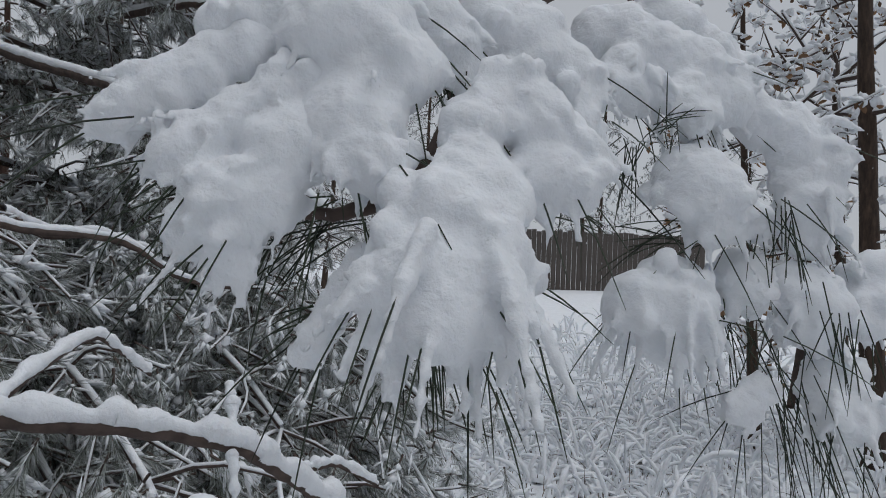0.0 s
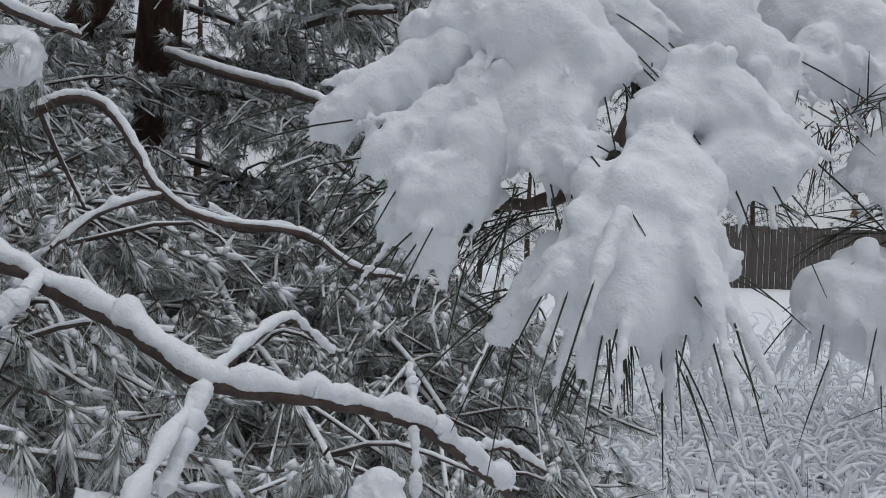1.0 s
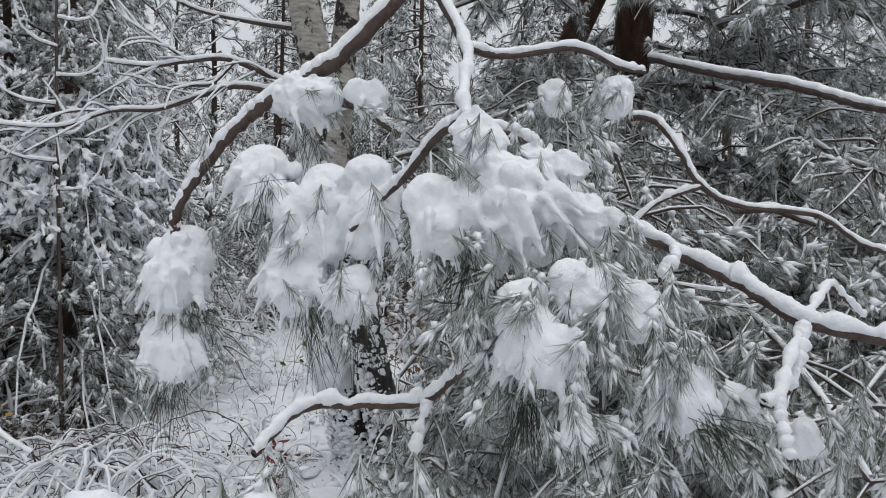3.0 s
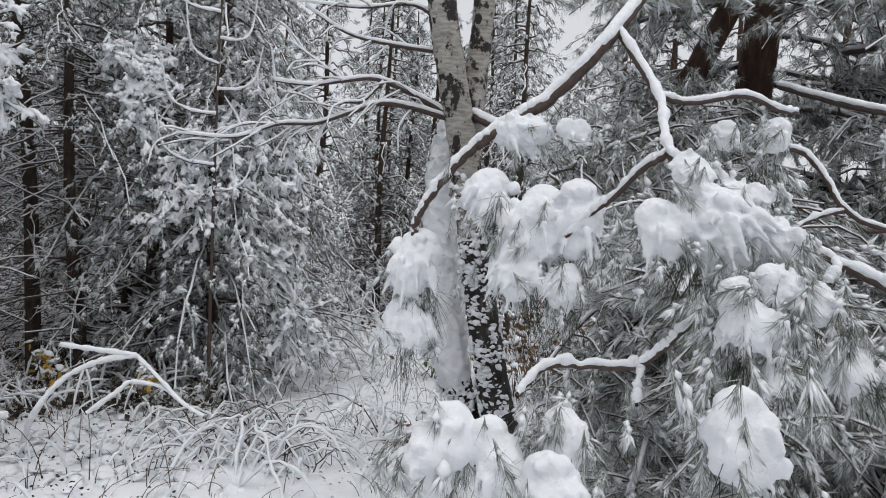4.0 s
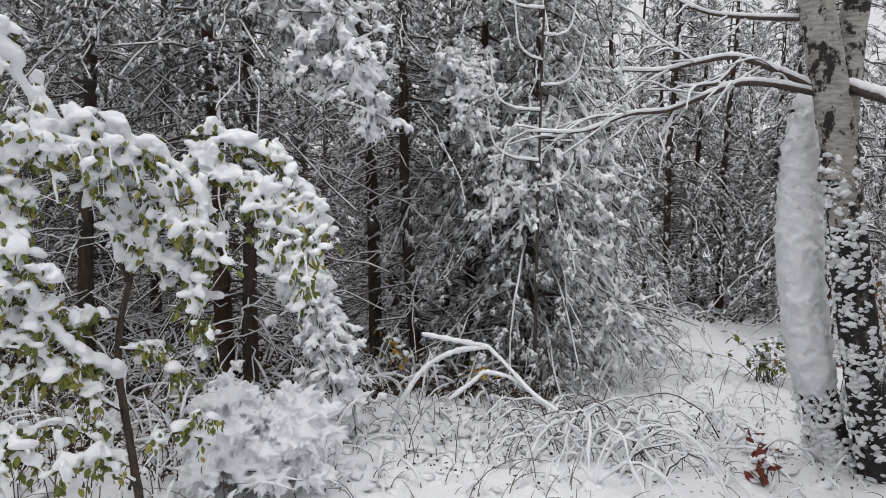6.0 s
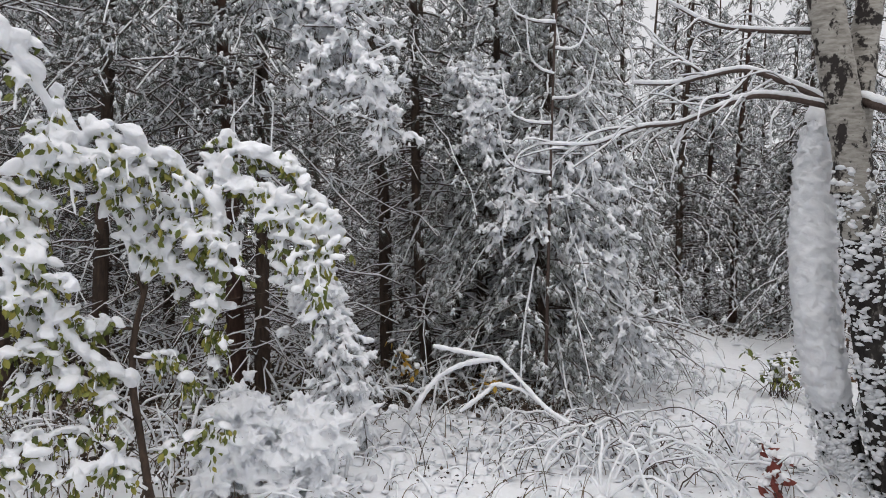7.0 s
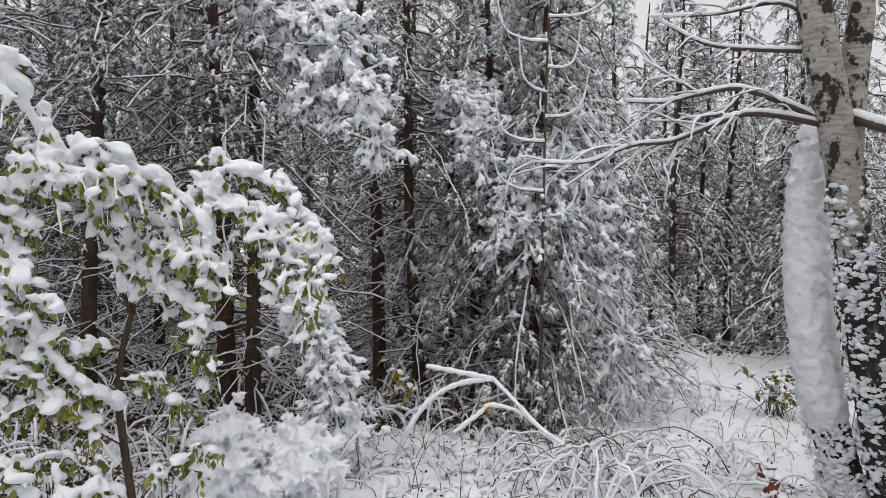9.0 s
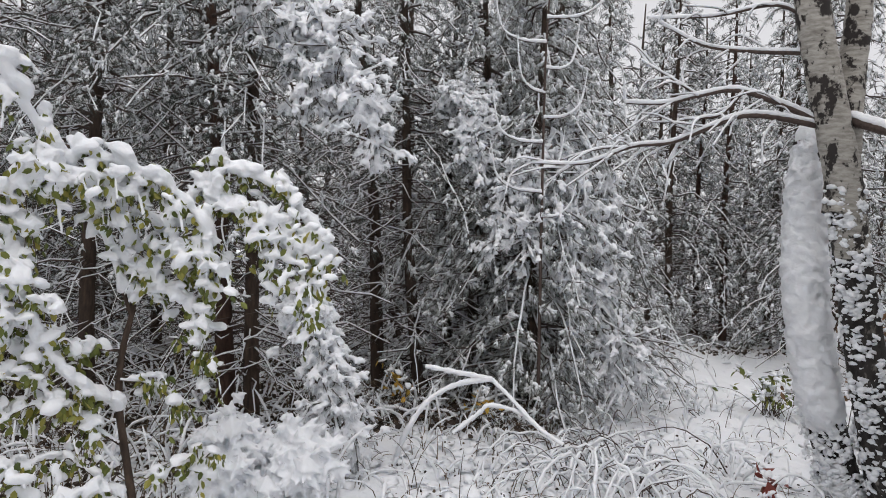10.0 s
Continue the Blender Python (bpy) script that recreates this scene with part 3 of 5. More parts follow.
# ---- the pine beside the camera ----
def near_pine():
    base = (4.02, 2.62, float(ground_z(4.02, 2.62)))
    tree = thing("pine_tree", base, "large red-barked pine with snow-laden boughs reaching out", "pine tree")
    rng = np.random.default_rng(31)
    t = Mesh()
    stem = smooth_line([(4.08, 2.70, -0.35), (3.95, 2.57, 1.66), (3.82, 2.41, 2.85), (3.70, 2.30, 4.2), (3.6, 2.2, 6.5)])
    t.add(*tube(stem, np.linspace(0.13, 0.07, len(stem)), 12, 0.06, rng))
    settle(t.link("trunk", RED_BARK), tree)
    t = Mesh()
    stem = smooth_line([(4.05, 2.68, -0.1), (3.6, 2.70, 1.2), (3.36, 2.72, 2.1), (3.6, 2.62, 2.65), (3.8, 2.5, 3.4), (3.7, 2.6, 5.0)])
    t.add(*tube(stem, np.linspace(0.10, 0.05, len(stem)), 10, 0.06, rng))
    settle(t.link("trunk", RED_BARK), tree)

    def limb(pts, r0, r1, snow):
        ln = smooth_line(pts, 8)
        n = len(ln)
        m = Mesh()
        ln = ln + rng.normal(size=ln.shape) * r1 * 0.15
        m.add(*tube(ln, np.linspace(r0, r1, n), 8, 0.12, rng))
        ob = settle(m.link("branch", TWIG), tree)
        if snow:
            s = Mesh()
            fine = smooth_line(ln, 4)
            k = len(fine)
            rad = np.linspace(r0, r1, k)
            fade = np.clip(np.minimum(np.arange(k), np.arange(k)[::-1]) / 4, 0.3, 1)
            h = snow * fade * (1 + 0.25 * np.interp(np.arange(k), np.arange(0, k, 5), rng.normal(size=len(np.arange(0, k, 5)))))
            s.add(*tube(fine + np.stack([h * 0, h * 0, rad * 0.7 + h * 0.45], -1), np.maximum(rad * 0.95, h * 0.9), 10, 0.08, rng))
            settle(s.link("snow", SNOW), tree)
        return ob

    limb([(3.840, 2.450, 3.300), (2.700, 1.950, 2.850), (2.000, 1.620, 2.550), (1.513, 1.430, 2.147), (1.359, 1.499, 1.950), (1.284, 1.554, 1.883), (1.215, 1.594, 1.827), (1.167, 1.631, 1.770), (1.114, 1.678, 1.681), (1.077, 1.711, 1.593), (1.078, 1.730, 1.528)], 0.022, 0.009, 0.012)
    limb([(1.513, 1.430, 2.147), (1.473, 1.243, 1.941), (1.337, 1.092, 1.778), (1.421, 1.067, 1.751), (1.484, 1.038, 1.718), (1.555, 0.967, 1.623), (1.586, 0.827, 1.560)], 0.011, 0.009, 0.012)
    limb([(1.586, 0.827, 1.560), (1.594, 0.715, 1.515), (1.583, 0.611, 1.472), (1.634, 0.516, 1.454), (1.676, 0.422, 1.430), (1.725, 0.383, 1.390), (1.817, 0.336, 1.318)], 0.01, 0.006, 0.012)
    limb([(1.583, 0.611, 1.472), (1.532, 0.598, 1.425), (1.493, 0.593, 1.384)], 0.004, 0.003, 0.01)
    limb([(1.583, 0.611, 1.472), (1.704, 0.638, 1.492), (1.906, 0.691, 1.500), (1.962, 0.684, 1.475), (2.020, 0.664, 1.433)], 0.005, 0.003, 0.008)
    limb([(1.586, 0.827, 1.560), (1.546, 0.803, 1.545), (1.509, 0.806, 1.514)], 0.005, 0.004, 0.01)
    limb([(1.676, 0.422, 1.430), (1.707, 0.433, 1.452), (1.730, 0.447, 1.482)], 0.003, 0.002, 0.006)
    limb([(1.676, 0.422, 1.430), (1.655, 0.411, 1.394), (1.643, 0.406, 1.358)], 0.003, 0.002, 0.006)
    limb([(1.725, 0.383, 1.390), (1.778, 0.367, 1.379), (1.832, 0.341, 1.369), (1.879, 0.298, 1.332)], 0.004, 0.003, 0.006)
    limb([(1.337, 1.092, 1.778), (1.319, 1.152, 1.737), (1.310, 1.213, 1.675), (1.303, 1.267, 1.638), (1.259, 1.316, 1.569)], 0.009, 0.005, 0.01)
    limb([(1.473, 1.243, 1.941), (1.538, 1.188, 1.928), (1.687, 1.141, 1.963), (1.811, 1.110, 1.940), (1.968, 1.149, 1.959)], 0.008, 0.005, 0.009)
    limb([(1.479, 1.046, 1.704), (1.396, 0.990, 1.534), (1.326, 0.981, 1.424), (1.266, 0.981, 1.384), (1.238, 0.993, 1.353), (1.202, 1.030, 1.314), (1.135, 1.104, 1.304), (1.069, 1.156, 1.294), (0.986, 1.146, 1.242)], 0.009, 0.006, 0.01)
    limb([(1.214, 1.021, 1.310), (1.185, 1.002, 1.280), (1.159, 0.980, 1.249)], 0.005, 0.004, 0.009)
    limb([(1.385, 0.581, 1.390), (1.411, 0.574, 1.389), (1.480, 0.591, 1.423), (1.577, 0.614, 1.463)], 0.004, 0.003, 0.009)
    limb([(1.411, 0.574, 1.389), (1.387, 0.556, 1.360), (1.381, 0.543, 1.329)], 0.004, 0.003, 0.009)
    limb([(2.011, 1.282, 1.833), (2.031, 1.226, 1.863), (2.051, 1.162, 1.853), (2.057, 1.094, 1.776), (2.078, 1.045, 1.693), (2.166, 0.992, 1.650), (2.325, 0.874, 1.634), (2.416, 0.789, 1.564), (2.498, 0.707, 1.545)], 0.01, 0.005, 0.007)
    limb([(2.078, 1.045, 1.693), (1.993, 1.105, 1.653), (1.927, 1.147, 1.586)], 0.006, 0.004, 0.007)
    limb([(2.018, 1.275, 1.834), (2.090, 1.288, 1.748), (2.160, 1.293, 1.664)], 0.005, 0.003, 0.004)
    limb([(3.291, 1.970, 2.331), (2.922, 1.469, 2.146), (2.674, 1.100, 2.025), (2.559, 0.874, 1.934), (2.501, 0.740, 1.887), (2.440, 0.599, 1.801), (2.418, 0.474, 1.702)], 0.017, 0.006, 0.010)
    limb([(4.273, 2.209, 2.698), (3.705, 1.593, 2.566), (3.419, 1.261, 2.503), (3.295, 1.034, 2.462)], 0.018, 0.010, 0.014)
    limb([(2.563, 1.283, 1.687), (2.696, 1.264, 1.651), (2.852, 1.195, 1.651), (3.001, 1.120, 1.607)], 0.016, 0.008, 0.012)
    limb([(1.676, 0.068, 1.922), (1.641, 0.036, 1.854), (1.579, 0.011, 1.742), (1.567, 0.021, 1.711)], 0.007, 0.004, 0)
    limb([(1.641, 0.036, 1.854), (1.609, -0.083, 1.736), (1.593, -0.090, 1.589), (1.553, -0.064, 1.519)], 0.006, 0.003, 0)
    limb([(1.676, 0.068, 1.922), (1.476, 0.196, 1.782), (1.413, 0.212, 1.709), (1.378, 0.234, 1.663), (1.356, 0.261, 1.646), (1.352, 0.283, 1.643)], 0.007, 0.003, 0)
    limb([(1.413, 0.212, 1.709), (1.372, 0.199, 1.636), (1.349, 0.217, 1.582)], 0.004, 0.002, 0)
    # the bough that hangs close by
    for face, seed, voxel, build, label in BOUGHS:
        near = voxel < 0.004
        s = Shoot(face, seed, 0.046 if near else 0.055, reach=1.0 if near else 0.72)
        build(s)
        s.link(tree, voxel, label)
    hanging_needles(tree)
    frosted_boughs(tree)
    return tree


def shoots_left(s):
    s.pad((1.367, 0.314, 1.741), (1.346, 0.384, 1.687), 0.039, 0.024, 3)
    s.pad((1.358, 0.283, 1.718), (1.337, 0.347, 1.665), 0.043, 0.027, 2)
    s.pad((1.354, 0.263, 1.683), (1.328, 0.333, 1.638), 0.054, 0.033, 4)
    s.pad((1.334, 0.297, 1.655), (1.323, 0.328, 1.631), 0.033, 0.020, 3)


def shoots_top(s):
    s.pad((1.378, 0.270, 1.759), (1.349, 0.257, 1.702), 0.088, 0.044, 0)
    s.pad((1.377, 0.289, 1.765), (1.366, 0.338, 1.743), 0.047, 0.029, 0)
    s.pad((1.349, 0.268, 1.699), (1.335, 0.245, 1.666), 0.048, 0.030, 5)
    s.pad((1.374, 0.237, 1.737), (1.365, 0.222, 1.719), 0.028, 0.017, 2)


def shoots_mid(s):
    s.pad((1.371, 0.187, 1.716), (1.337, 0.203, 1.657), 0.044, 0.027, 0)
    s.pad((1.337, 0.204, 1.654), (1.302, 0.213, 1.600), 0.082, 0.041, 8)
    s.pad((1.346, 0.251, 1.624), (1.331, 0.279, 1.573), 0.020, 0.012, 2)
    s.pad((1.371, 0.179, 1.716), (1.358, 0.147, 1.661), 0.050, 0.031, 4)
    s.pad((1.323, 0.183, 1.619), (1.328, 0.167, 1.614), 0.024, 0.015, 1)


def shoots_far_top(s):
    s.pad((1.399, 0.234, 1.768), (1.410, 0.203, 1.743), 0.044, 0.027, 2)
    s.pad((1.450, 0.193, 1.785), (1.442, 0.136, 1.729), 0.068, 0.042, 3)
    s.pad((1.442, 0.140, 1.732), (1.438, 0.127, 1.703), 0.040, 0.025, 3)
    s.pad((1.562, 0.098, 1.819), (1.546, -0.004, 1.758), 0.068, 0.042, 3)
    s.pad((1.533, 0.085, 1.783), (1.528, 0.078, 1.751), 0.048, 0.030, 2)
    s.pad((1.534, 0.036, 1.763), (1.525, 0.029, 1.737), 0.043, 0.027, 2)


def shoots_far_mid(s):
    s.pad((1.566, -0.030, 1.755), (1.559, -0.089, 1.710), 0.060, 0.037, 2)
    s.pad((1.568, -0.073, 1.729), (1.560, -0.080, 1.655), 0.064, 0.040, 3)
    s.pad((1.602, 0.047, 1.855), (1.586, -0.023, 1.793), 0.049, 0.030, 0)
    s.pad((1.526, 0.040, 1.696), (1.512, 0.010, 1.666), 0.068, 0.042, 3)
    s.pad((1.528, -0.017, 1.672), (1.523, -0.015, 1.655), 0.030, 0.019, 2)


def shoots_far_low(s):
    s.pad((1.522, 0.047, 1.614), (1.507, 0.050, 1.577), 0.084, 0.052, 5)
    s.pad((1.538, -0.010, 1.629), (1.529, -0.020, 1.604), 0.048, 0.030, 3)
    s.pad((1.555, -0.070, 1.618), (1.546, -0.076, 1.583), 0.063, 0.039, 3)
    s.pad((1.577, -0.136, 1.630), (1.567, -0.132, 1.588), 0.060, 0.037, 2)
    s.pad((1.557, -0.096, 1.547), (1.538, -0.102, 1.511), 0.062, 0.038, 4)
    s.pad((1.521, -0.031, 1.537), (1.515, -0.004, 1.522), 0.034, 0.021, 2)


def cluster_top(s):
    s.pad((1.249, 0.980, 1.747), (1.248, 0.935, 1.686), 0.095, 0.059, 1)
    s.pad((1.187, 0.981, 1.639), (1.187, 0.949, 1.583), 0.134, 0.083, 4)
    s.pad((1.247, 0.905, 1.649), (1.268, 0.853, 1.589), 0.167, 0.104, 5)
    s.pad((1.332, 0.847, 1.626), (1.341, 0.806, 1.585), 0.100, 0.062, 4)
    s.pad((1.333, 0.935, 1.702), (1.369, 0.882, 1.661), 0.092, 0.057, 3)


def cluster_low(s):
    s.pad((1.228, 0.762, 1.543), (1.231, 0.730, 1.507), 0.085, 0.052, 3)
    s.pad((1.178, 0.783, 1.507), (1.153, 0.793, 1.483), 0.089, 0.055, 2)
    s.pad((1.171, 0.760, 1.463), (1.162, 0.753, 1.437), 0.132, 0.082, 7)
    s.pad((1.175, 0.709, 1.388), (1.172, 0.696, 1.353), 0.051, 0.032, 4)


def cluster_left(s):
    s.pad((1.201, 1.540, 1.695), (1.172, 1.538, 1.620), 0.166, 0.103, 3)
    s.pad((1.259, 1.422, 1.656), (1.225, 1.407, 1.516), 0.180, 0.111, 3)
    s.pad((1.311, 1.328, 1.678), (1.296, 1.323, 1.550), 0.157, 0.097, 3)
    s.pad((1.204, 1.427, 1.495), (1.193, 1.421, 1.437), 0.167, 0.103, 4)
    s.pad((1.272, 1.314, 1.473), (1.257, 1.312, 1.417), 0.124, 0.077, 3)


def cluster_bow(s):
    s.pad((1.252, 1.582, 1.854), (1.312, 1.492, 1.838), 0.130, 0.081, 3)
    s.pad((1.345, 1.417, 1.861), (1.358, 1.387, 1.824), 0.094, 0.058, 2)
    s.pad((1.089, 1.732, 1.517), (1.071, 1.715, 1.410), 0.184, 0.114, 4)
    s.pad((1.081, 1.729, 1.320), (1.072, 1.707, 1.259), 0.179, 0.111, 5)


def cluster_side(s):
    s.pad((1.326, 0.747, 1.511), (1.327, 0.729, 1.470), 0.092, 0.057, 4)
    s.pad((1.421, 0.715, 1.385), (1.420, 0.700, 1.346), 0.119, 0.074, 5)
    s.pad((1.489, 0.674, 1.365), (1.521, 0.654, 1.349), 0.054, 0.034, 2)
    s.pad((1.677, 1.179, 1.881), (1.677, 1.177, 1.842), 0.089, 0.055, 2)
    s.pad((1.815, 1.111, 1.897), (1.791, 1.119, 1.854), 0.103, 0.064, 3)
    s.pad((1.630, 0.626, 1.300), (1.636, 0.619, 1.269), 0.070, 0.043, 3)
    s.pad((1.870, 0.524, 1.284), (1.870, 0.522, 1.241), 0.103, 0.064, 4)


def cluster_foot(s):
    s.pad((0.737, 1.026, 1.258), (0.675, 1.032, 1.154), 0.124, 0.083, 5)
    s.pad((0.779, 0.983, 1.246), (0.789, 0.930, 1.163), 0.104, 0.072, 4)
    s.pad((0.868, 0.899, 1.280), (0.865, 0.879, 1.228), 0.093, 0.072, 4)
    s.pad((0.732, 0.801, 1.248), (0.742, 0.761, 1.202), 0.109, 0.073, 3)
    s.pad((0.732, 0.513, 1.423), (0.728, 0.488, 1.368), 0.097, 0.060, 4)


EAST, NORTH_EAST = (1.0, 0.1, 0.0), (0.7, 0.7, 0.0)
BOUGHS = [
    (EAST, 1, 0.0026, shoots_left, "deep fresh snow on bent pine shoots"),
    (EAST, 2, 0.0028, shoots_top, "deep fresh snow on bent pine shoots"),
    (EAST, 3, 0.0026, shoots_mid, "deep snow hanging in fingers over pine needles"),
    (EAST, 4, 0.0030, shoots_far_top, "thick snow cap over a drooping bough"),
    (EAST, 5, 0.0030, shoots_far_mid, "thick snow cap over a drooping bough"),
    (EAST, 6, 0.0030, shoots_far_low, "snow clods hanging on drooping needles"),
    (NORTH_EAST, 7, 0.0045, cluster_top, "lumpy snow on a spreading pine shoot"),
    (NORTH_EAST, 8, 0.0045, cluster_low, "lumpy snow on a spreading pine shoot"),
    (NORTH_EAST, 9, 0.0050, cluster_left, "lumpy snow on drooping pine shoots"),
    (NORTH_EAST, 10, 0.0055, cluster_bow, "snow on the end of a bowed branch"),
    (NORTH_EAST, 11, 0.0045, cluster_side, "snow clod caught on a pine twig"),
    ((0.6, 0.8, 0), 12, 0.0055, cluster_foot, "snow on low pine shoots"),
]


def hanging_needles(tree):
    """Bare dark needle brushes that hang out from under the snow."""
    rng = np.random.default_rng(91)

    def brush(at, d, n, ln, spread, thick=0.00055):
        m = Mesh()
        at, d = np.array(at), np.array(d, float)
        for _ in range(int(n * 0.8)):
            e = d + rng.normal(size=3) * spread
            e /= np.linalg.norm(e)
            k = ln * rng.uniform(0.55, 0.98)
            b = at + rng.normal(size=3) * ln * 0.12
            u = np.linspace(0, 1, 5)[:, None]
            m.add(*tube(b + e * k * u + np.array([0, 0, -1.0]) * k * 0.16 * u ** 2, thick * np.array([1, 1, 1, 0.9, 0.35]), 3))
        settle(m.link("needle_brush", NEEDLE, kind="stuff"), tree)

    brush((1.365, 0.269, 1.643), (-0.08, 0.95, -0.30), 14, 0.064, 0.18)
    brush((1.373, 0.283, 1.643), (0.13, 0.61, -0.78), 22, 0.063, 0.25)
    brush((1.339, 0.213, 1.578), (-0.00, -0.12, -0.99), 18, 0.046, 0.12)
    brush((1.336, 0.232, 1.567), (0.05, 0.41, -0.91), 8, 0.045, 0.15)
    brush((1.338, 0.188, 1.574), (0.04, -0.41, -0.91), 9, 0.048, 0.12)
    brush((1.353, 0.276, 1.591), (-0.01, 0.90, -0.45), 10, 0.036, 0.25)
    brush((1.377, 0.147, 1.654), (0.23, -0.94, -0.24), 8, 0.035, 0.15)
    brush((1.407, 0.213, 1.734), (0.52, -0.03, -0.85), 14, 0.042, 0.35)
    brush((1.526, 0.038, 1.651), (0.43, 0.87, -0.22), 18, 0.068, 0.28)
    brush((1.527, 0.071, 1.721), (0.51, 0.10, -0.86), 14, 0.064, 0.35)
    brush((1.502, 0.061, 1.725), (0.22, -0.67, 0.71), 14, 0.048, 0.5)
    brush((1.499, -0.029, 1.667), (0.34, -0.34, -0.88), 22, 0.068, 0.3)
    brush((1.524, 0.003, 1.582), (0.11, -0.31, -0.94), 14, 0.074, 0.2)
    brush((1.555, -0.064, 1.532), (-0.08, -0.34, -0.94), 46, 0.118, 0.25)
    brush((1.504, -0.018, 1.576), (0.18, -0.66, -0.73), 9, 0.068, 0.4)
    brush((1.467, -0.050, 1.597), (0.12, -0.33, -0.94), 16, 0.061, 0.3)
    brush((1.545, 0.066, 1.599), (0.56, 0.57, -0.61), 8, 0.042, 0.25)
    brush((1.365, 0.379, 1.691), (0.06, 0.92, -0.40), 9, 0.037, 0.12)
    brush((1.378, 0.358, 1.674), (-0.07, 0.86, -0.50), 12, 0.044, 0.15)
    brush((1.169, 1.469, 1.650), (0.04, 0.42, -0.91), 45, 0.118, 0.4)
    brush((1.210, 1.368, 1.403), (0.36, 0.06, -0.93), 60, 0.154, 0.3)
    brush((1.270, 1.287, 1.381), (0.20, 0.04, -0.98), 40, 0.119, 0.35)
    brush((1.209, 0.941, 1.542), (0.14, 0.13, -0.98), 60, 0.107, 0.4)
    brush((1.228, 0.897, 1.517), (0.56, -0.21, -0.80), 40, 0.090, 0.45)
    brush((1.152, 0.764, 1.384), (0.04, -0.01, -1.00), 60, 0.078, 0.35)
    brush((1.308, 0.835, 1.449), (0.58, -0.45, -0.68), 50, 0.093, 0.4)
    brush((1.100, 1.711, 1.398), (0.42, 0.03, -0.91), 70, 0.176, 0.35)
    brush((1.065, 1.715, 1.215), (0.06, 0.17, -0.98), 60, 0.167, 0.35)
    brush((1.299, 1.555, 1.771), (0.09, 0.48, -0.87), 40, 0.119, 0.5)
    brush((1.392, 1.504, 1.790), (0.67, 0.17, -0.72), 40, 0.131, 0.5)
    brush((1.366, 0.642, 1.353), (0.48, -0.56, -0.68), 50, 0.088, 0.4)
    brush((1.409, 0.769, 1.434), (0.26, -0.06, -0.96), 30, 0.082, 0.4)
    brush((1.858, 1.180, 1.779), (0.43, 0.11, -0.90), 60, 0.149, 0.4)


def sprays(at, d, rng, wood, fol, snow, size=1.0, per=84):
    """Rimed pine shoots: needles that splay round a tip, and the snow caught on them."""
    n = len(at)
    d = d / np.linalg.norm(d, axis=1)[:, None]
    back = at - d * 0.10 * size
    for b, e in zip(back, at):
        wood.add(*tube(np.stack([b, e]), (0.004 * size, 0.002 * size), 3))
    u = rng.uniform(0, 1, (n * per, 1))
    p = np.repeat(back, per, 0) * (1 - u) + np.repeat(at, per, 0) * u
    nd = np.repeat(d, per, 0) * rng.uniform(0.6, 1.3, (n * per, 1)) + rng.normal(size=(n * per, 3)) * 0.42 - np.array([0, 0, 0.2])
    blades(fol, p, nd, rng.uniform(0.05, 0.085, n * per) * size, 0.0008 * size + 0.0003, rng)
    stars(snow, at - d * 0.05 * size, d, rng.uniform(0.045, 0.08, n) * size, rng, 8, 0.42, 0.058, 0.14)
    some = rng.random(n) < 0.55
    stars(snow, (at + (0, 0, 0.012))[some], d[some], rng.uniform(0.04, 0.07, some.sum()) * size, rng, 5, 0.4, 0.10, 0.26)


